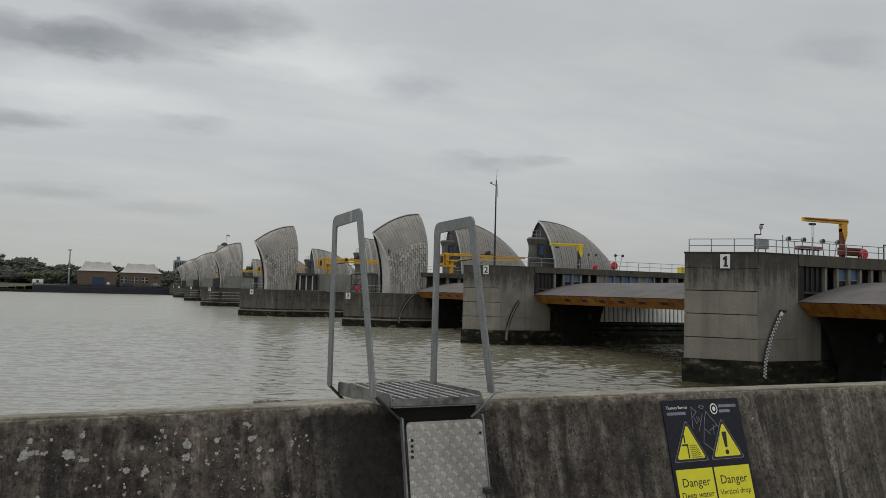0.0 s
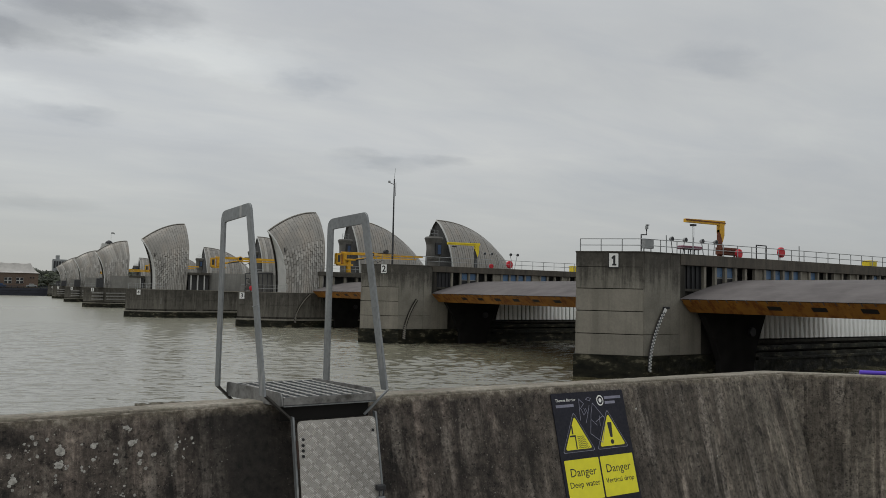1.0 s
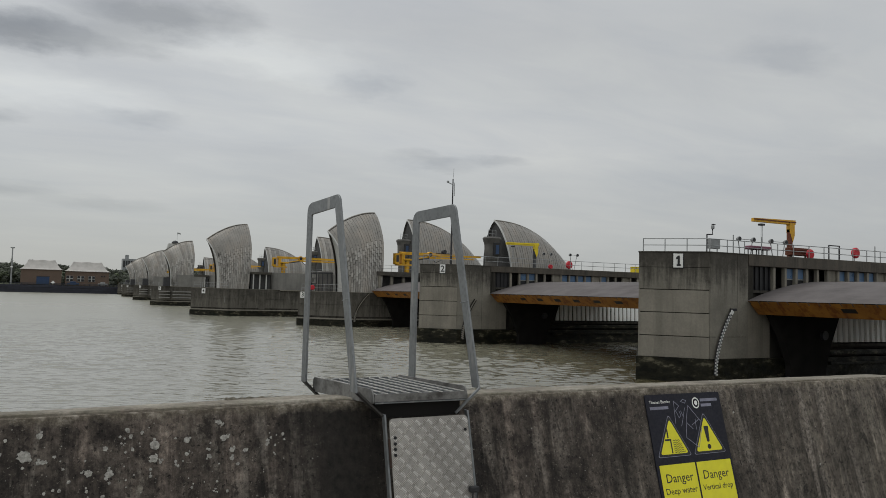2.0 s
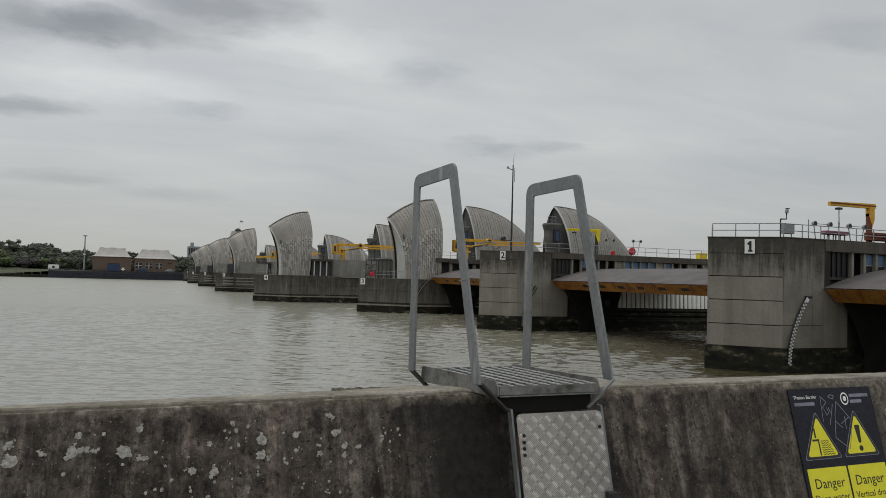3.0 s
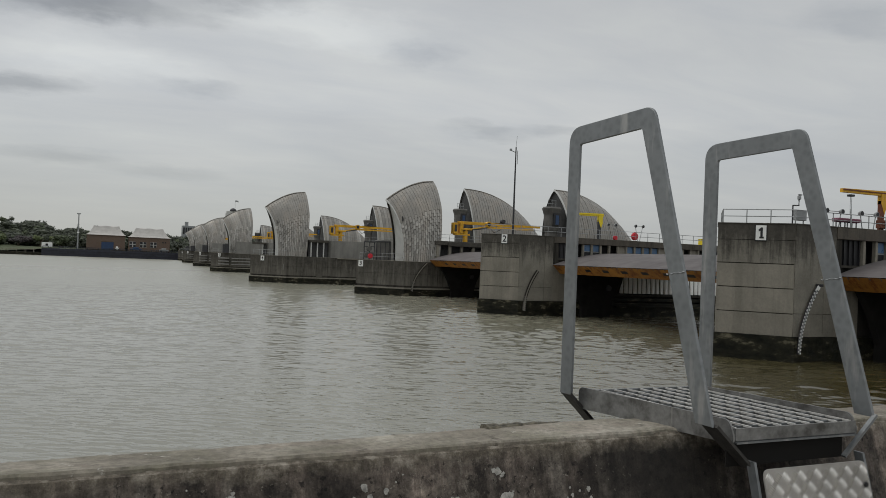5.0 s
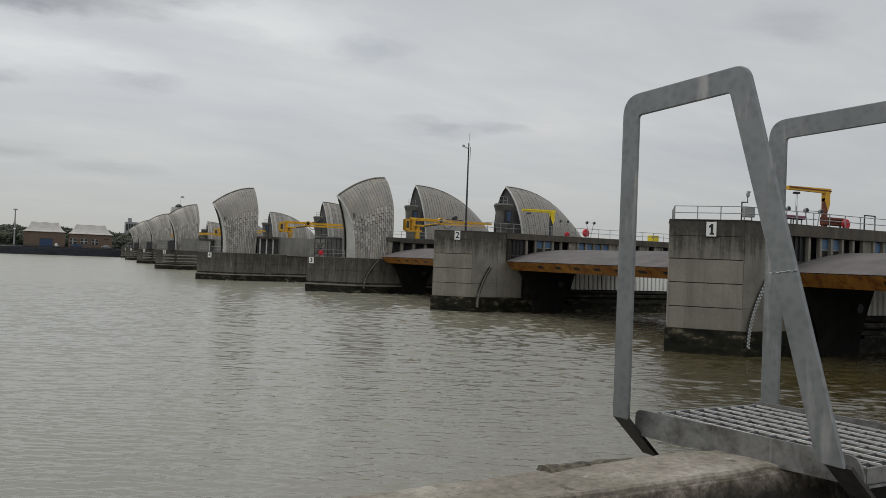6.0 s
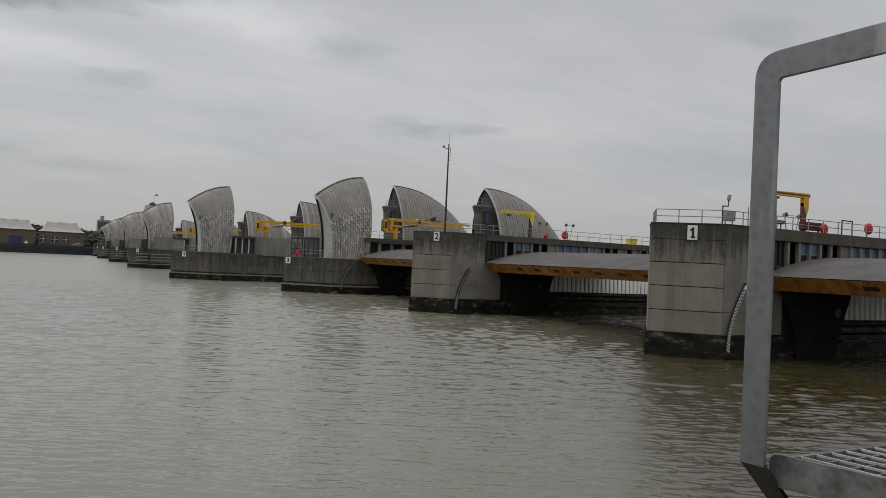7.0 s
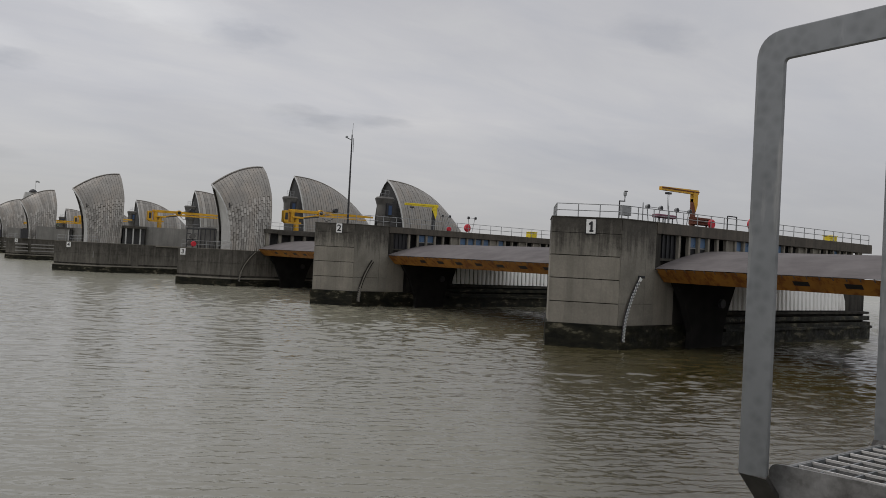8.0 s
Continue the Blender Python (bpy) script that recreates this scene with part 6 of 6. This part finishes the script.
def brick_hall(x0, x1, y0, depth, eave, top, door, windows):
    b = thing("brick_hall", "brown brick riverside hall with pale swept tent roof", "building", "brick halls", at=((x0 + x1) / 2, y0 + depth / 2, -0.5))
    part("wall", a_box(x0 + 0.8, x1 - 0.8, y0, y0 + depth, -1.5, eave), M_BRICK, b, "brown brick wall")
    bm = bmesh.new()
    rings = []
    prof = [(0.0, 0.0), (0.03, 0.02), (0.10, 0.16), (0.17, 0.42), (0.23, 0.72), (0.27, 1.0)]
    for inset, h in prof:
        dx, dy = inset * (x1 - x0) * 0.72, inset * depth
        z = eave - 0.3 + (top - eave) * h
        n = 12
        ring = [(x0 + dx + (x1 - x0 - 2 * dx) * k / n, y0 - 0.8 + dy) for k in range(n)] + [(x1 - dx, y0 - 0.8 + dy + (depth + 1.6 - 2 * dy) * k / 4) for k in range(4)] + \
               [(x1 - dx - (x1 - x0 - 2 * dx) * k / n, y0 + depth + 0.8 - dy) for k in range(n)] + [(x0 + dx, y0 + depth + 0.8 - dy - (depth + 1.6 - 2 * dy) * k / 4) for k in range(4)]
        sag = [(-0.55 * (top - eave) / 7 * math.sin(math.pi * ((p[0] - x0 - dx) / max(0.1, x1 - x0 - 2 * dx)) * 2) ** 2) if h > 0.9 else 0 for p in ring]
        rings.append([bm.verts.new((p[0], p[1], z + s)) for p, s in zip(ring, sag)])
    for a, c in zip(rings, rings[1:]):
        for k in range(len(a)):
            bm.faces.new((a[k], a[(k + 1) % len(a)], c[(k + 1) % len(a)], c[k]))
    bm.faces.new(rings[-1])
    part("roof", bm, M_ROOF, b, "pale swept membrane roof")
    if door:
        part("door", a_box(door[0], door[1], y0 - 0.25, y0 - 0.01, -0.1, 4.2, 0.05), M_BLUE, b, "large blue roller door")
        part("lintel", a_box(door[0] - 0.3, door[1] + 0.3, y0 - 0.3, y0 - 0.02, 4.22, 4.55), M_PIER_FAR, b)
    for x in windows:
        w = part("window", a_box(x - 1.75, x + 1.75, y0 - 0.2, y0 - 0.01, 2.0, 5.2), M_HOOD_FACE, b, "white framed cross window")
        for sx in (-1, 1):
            for z in (2.08, 3.78):
                part("pane", a_box(x + sx * 0.96 - 0.72, x + sx * 0.96 + 0.72, y0 - 0.24, y0 - 0.205, z, z + 1.34), M_BLACK, w)
    if windows:
        for x in (windows[-1] + 5.2, windows[-1] + 6.6):
            part("vent", a_box(x - 0.4, x + 0.4, y0 - 0.15, y0 - 0.01, 4.9, 5.7), M_BLACK, b)
    return b


brick_hall(-17.8, 3.9, 474, 18, 8.5, 13.9, (-9.2, -2.9), [])
brick_hall(4.1, 28.2, 474.4, 18, 8.1, 13.6, None, [7.2, 12.8, 18.4])

pole = thing("street_lamp", "tall pale lamp column on the far quay", "lamp column", at=(-21, 465, -0.35))
part("pole", a_tube([(-21, 465, -0.35), (-21, 465, 18.9)], [0.45, 0.28], 8), M_RAIL, pole)
part("lamp_head", a_box(-22, -20, 464.4, 465.6, 18.9, 19.5, 0.1), M_GREYBOX, pole)
part("band", a_box(-21.6, -20.4, 464.6, 465.4, 8.6, 9.2, 0.1), M_WHITE, pole)
sg = thing("river_sign", "pale river sign board with dark mark on the far quay", "sign", at=(-35.8, 463, -0.35))
part("board", a_box(-38.4, -33.2, 462.8, 463.1, 0.2, 2.7, 0.05), M_WHITE, sg)
part("mark", a_box(-36.5, -35.3, 462.7, 462.79, 0.9, 2.0), M_BLACK, sg)
for x in (-37.6, -34):
    part("leg", a_box(x - 0.15, x + 0.15, 463.12, 463.4, -0.35, 2.2), M_DARK, sg)
for x, w, mat in ((-1.0, 2.2, M_WHITE), (9, 6, M_BLUE), (24, 5, M_GREYBOX)):
    v = thing("quay_vehicle", "small vehicle parked on the far quay", "vehicle", "quay vehicles", at=(x, 469, -0.1))
    part("body", a_box(x - w / 2, x + w / 2, 468, 470, 0.2, 1.2, 0.15), mat, v)
    part("cab", a_box(x - w / 4, x + w / 4, 468.1, 469.9, 1.2, 2.0, 0.15), mat, v)
    for dx in (-w / 3, w / 3):
        part("wheel", a_tube([(x + dx, 467.9, 0.3), (x + dx, 468.15, 0.3)], 0.4, 10), M_BLACK, v)


def clump(verts, faces, c, r, rnd):
    """One clump of leaves: a jagged eight-sided lump."""
    b = len(verts)
    for d in ((1, 0, 0), (-1, 0, 0), (0, 1, 0), (0, -1, 0), (0, 0, 1), (0, 0, -1)):
        k = r * rnd.uniform(0.55, 1.25)
        verts.append((c[0] + d[0] * k + rnd.uniform(-1, 1) * r * 0.3, c[1] + d[1] * k, c[2] + d[2] * k * 0.85))
    for f in ((0, 2, 4), (2, 1, 4), (1, 3, 4), (3, 0, 4), (2, 0, 5), (1, 2, 5), (3, 1, 5), (0, 3, 5)):
        faces.append(tuple(b + i for i in f))


ball = bmesh.new()
bmesh.ops.create_icosphere(ball, subdivisions=1, radius=1.0)
BALL_V, BALL_F = [v.co.copy() for v in ball.verts], [tuple(v.index for v in f.verts) for f in ball.faces]
ball.free()


def mass(verts, faces, c, size, rnd):
    """The dense heart of a lobe: an uneven rounded lump of foliage."""
    b = len(verts)
    off = rnd.uniform(0, 50)
    for p in BALL_V:
        k = 0.92 + 0.35 * noise.noise(p * 1.6 + Vector((off, 0, 0))) + rnd.uniform(-0.07, 0.07)
        verts.append((c[0] + p.x * size[0] * k, c[1] + p.y * size[1] * k, c[2] + p.z * size[2] * k))
    faces.extend(tuple(b + i for i in f) for f in BALL_F)


def crown(verts, faces, x, y, z, w, h, n, rnd):
    """A crown: a few overlapping lobes, each filled with clumps."""
    lobes = [(x + rnd.gauss(0, w * 0.22), y + rnd.gauss(0, w * 0.2), z + h * rnd.uniform(0.25, 0.75), rnd.uniform(0.2, 0.36)) for _ in range(7)]
    for lx, ly, lz, lr in lobes:
        mass(verts, faces, (lx, ly, max(lz, z + h * 0.2)), (w * lr * 0.62, w * lr * 0.62, h * lr * 0.68), rnd)
    for _ in range(n):
        lx, ly, lz, lr = rnd.choice(lobes)
        v = Vector((rnd.gauss(0, 1), rnd.gauss(0, 1), rnd.gauss(0, 1))).normalized() * rnd.uniform(0.5, 0.86)
        clump(verts, faces, (lx + v.x * w * lr, ly + v.y * w * lr, max(z, lz + v.z * h * lr)), w * rnd.uniform(0.022, 0.05), rnd)


def from_lists(name, verts, faces, material):
    me = bpy.data.meshes.new(name)
    me.from_pydata(verts, [], faces)
    me.materials.append(material)
    return me


def far_tree(x, y, z, w, h, material, label, rnd):
    t = thing("tree", label, "tree", "far bank trees", at=(x, y, z))
    part("trunk", a_tube([(x, y, z - 1), (x + 0.2, y, z + h * 0.3), (x, y, z + h * 0.7)], [w * 0.05, w * 0.04, w * 0.015], 7), M_BARK, t)
    for k in range(4):
        a = rnd.uniform(0, 6.28)
        part("limb", a_tube([(x, y, z + h * 0.3), (x + math.cos(a) * w * 0.3, y + math.sin(a) * w * 0.3, z + h * 0.6)], [w * 0.025, w * 0.008], 5), M_BARK, t)
    v, f = [], []
    crown(v, f, x, y, z + h * 0.14, w, h * 0.9, 300, rnd)
    ob = new("crown", from_lists("crown", v, f, material))
    ob.parent = t
    ob.matrix_parent_inverse = Matrix.Translation((-x, -y, -z))


rnd = random.Random(21)
for x, y, w, h, mat, label in ((-66, 492, 14, 10, M_LEAF_LIGHT, "light green willow on the far bank"), (-82, 494, 12, 10, M_LEAF_DARK, "dark green tree on the far bank"),
                               (-53, 496, 15, 6.5, M_LEAF_PURPLE, "dark copper-leaved tree on the far bank"), (-42, 498, 10, 7, M_LEAF_LIGHT, "yellow-green tree on the far bank"),
                               (-31, 496, 12, 8, M_LEAF_MID, "green tree beside the lamp column"), (-22.5, 500, 4, 15, M_LEAF_DARK, "tall dark tree behind the quay"),
                               (-95, 494, 13, 9, M_LEAF_MID, "green tree on the far bank"), (-38, 490, 4, 8, M_LEAF_DARK, "narrow dark tree on the far bank"),
                               (33, 482, 8, 6, M_LEAF_DARK, "dark shrub beside the brick hall"), (-10, 510, 16, 16, M_LEAF_DARK, "tall dark tree behind the brick halls")):
    far_tree(x, y, land(x, y), w, h, mat, label, rnd)

for nm, mat, count, seed in (("far_woods", M_LEAF_DARK, 330, 5), ("far_green_woods", M_LEAF_MID, 110, 6)):
    v, f = [], []
    r2 = random.Random(seed)
    for _ in range(count):
        x = r2.uniform(-250, 140)
        y = 503 + 135 * r2.random() ** 0.8
        w, h = r2.uniform(9, 17), r2.uniform(6, 9.5)
        if y < 598 and abs(x * 598 / y + 102.5) < 9:
            h *= 0.5
        crown(v, f, x, y, land(x, y) - 1, w, h, 190, r2)
    for _ in range(count // 3):
        x, y = r2.uniform(-120, 60), r2.uniform(500, 520)
        crown(v, f, x, y, land(x, y) - 0.5, r2.uniform(7, 11), r2.uniform(5, 8), 100, r2)
    tagged(new(nm, from_lists(nm, v, f, mat)), "distant mixed woodland on the hill behind the far bank", "woodland", kind="stuff")

ho = thing("hill_house", "pale block of flats among the trees on the hill", "building", at=(-100, 600, 10))
part("wall", a_box(-108, -97, 598, 608, 6, 18.5, 0.2), M_BRICK, ho, "brown brick wall")
part("roof", a_box(-108.5, -96.5, 597.5, 608.5, 18.55, 21, 0.2), M_ROOF, ho)
for k in range(4):
    w = part("window", a_box(-107.2 + 2.6 * k, -105.6 + 2.6 * k, 597.8, 597.95, 15.0, 17.2), M_WHITE, ho)
tw = thing("tower_block", "grey tower block far behind the barrier", "building", at=(49, 622, 0))
part("wall", a_box(44.6, 53.8, 620, 630, 0, 20.5, 0.2), M_GREYBOX, tw)
part("roof_plant", a_box(46.6, 49.0, 622, 627, 20.55, 23.5, 0.2), M_GREYBOX, tw)
for k in range(5):
    part("window", a_box(45.1 + 1.75 * k, 46.3 + 1.75 * k, 619.8, 619.95, 14, 19), M_DARK, tw)

dm = thing("radar_dome", "small dark dome on a pale tower behind the far hoods", "dome", at=(48.5, 376.2, 1.13))
part("tower", a_prism([(44.0, 1.13), (44.8, 13.0), (46.6, 21.0), (52.0, 21.0), (52.0, 1.13)], "y", 375, 378), M_HOOD_FACE, dm)
bm = bmesh.new()
tube(bm, [(49.6, 376, 21.0), (49.6, 376, 21.6), (49.6, 376, 22.2), (49.6, 376, 22.5)], [1.6, 1.55, 1.0, 0.3], 14)
part("dome_shell", bm, M_DARK, dm)
fl = thing("flagpole", "thin flagpole with a small flag above a far pier", "flagpole", at=(50.3, 376.2, 21.0))
part("pole", a_tube([(50.3, 375.2, 21.0), (50.3, 375.2, 26.3)], 0.05, 6), M_RAIL, fl)
part("flag", a_prism([(50.35, 25.4), (51.0, 25.6), (51.8, 25.3), (51.8, 26.0), (51.0, 26.3), (50.35, 26.2)], "y", 375.17, 375.23), M_GREYBOX, fl)
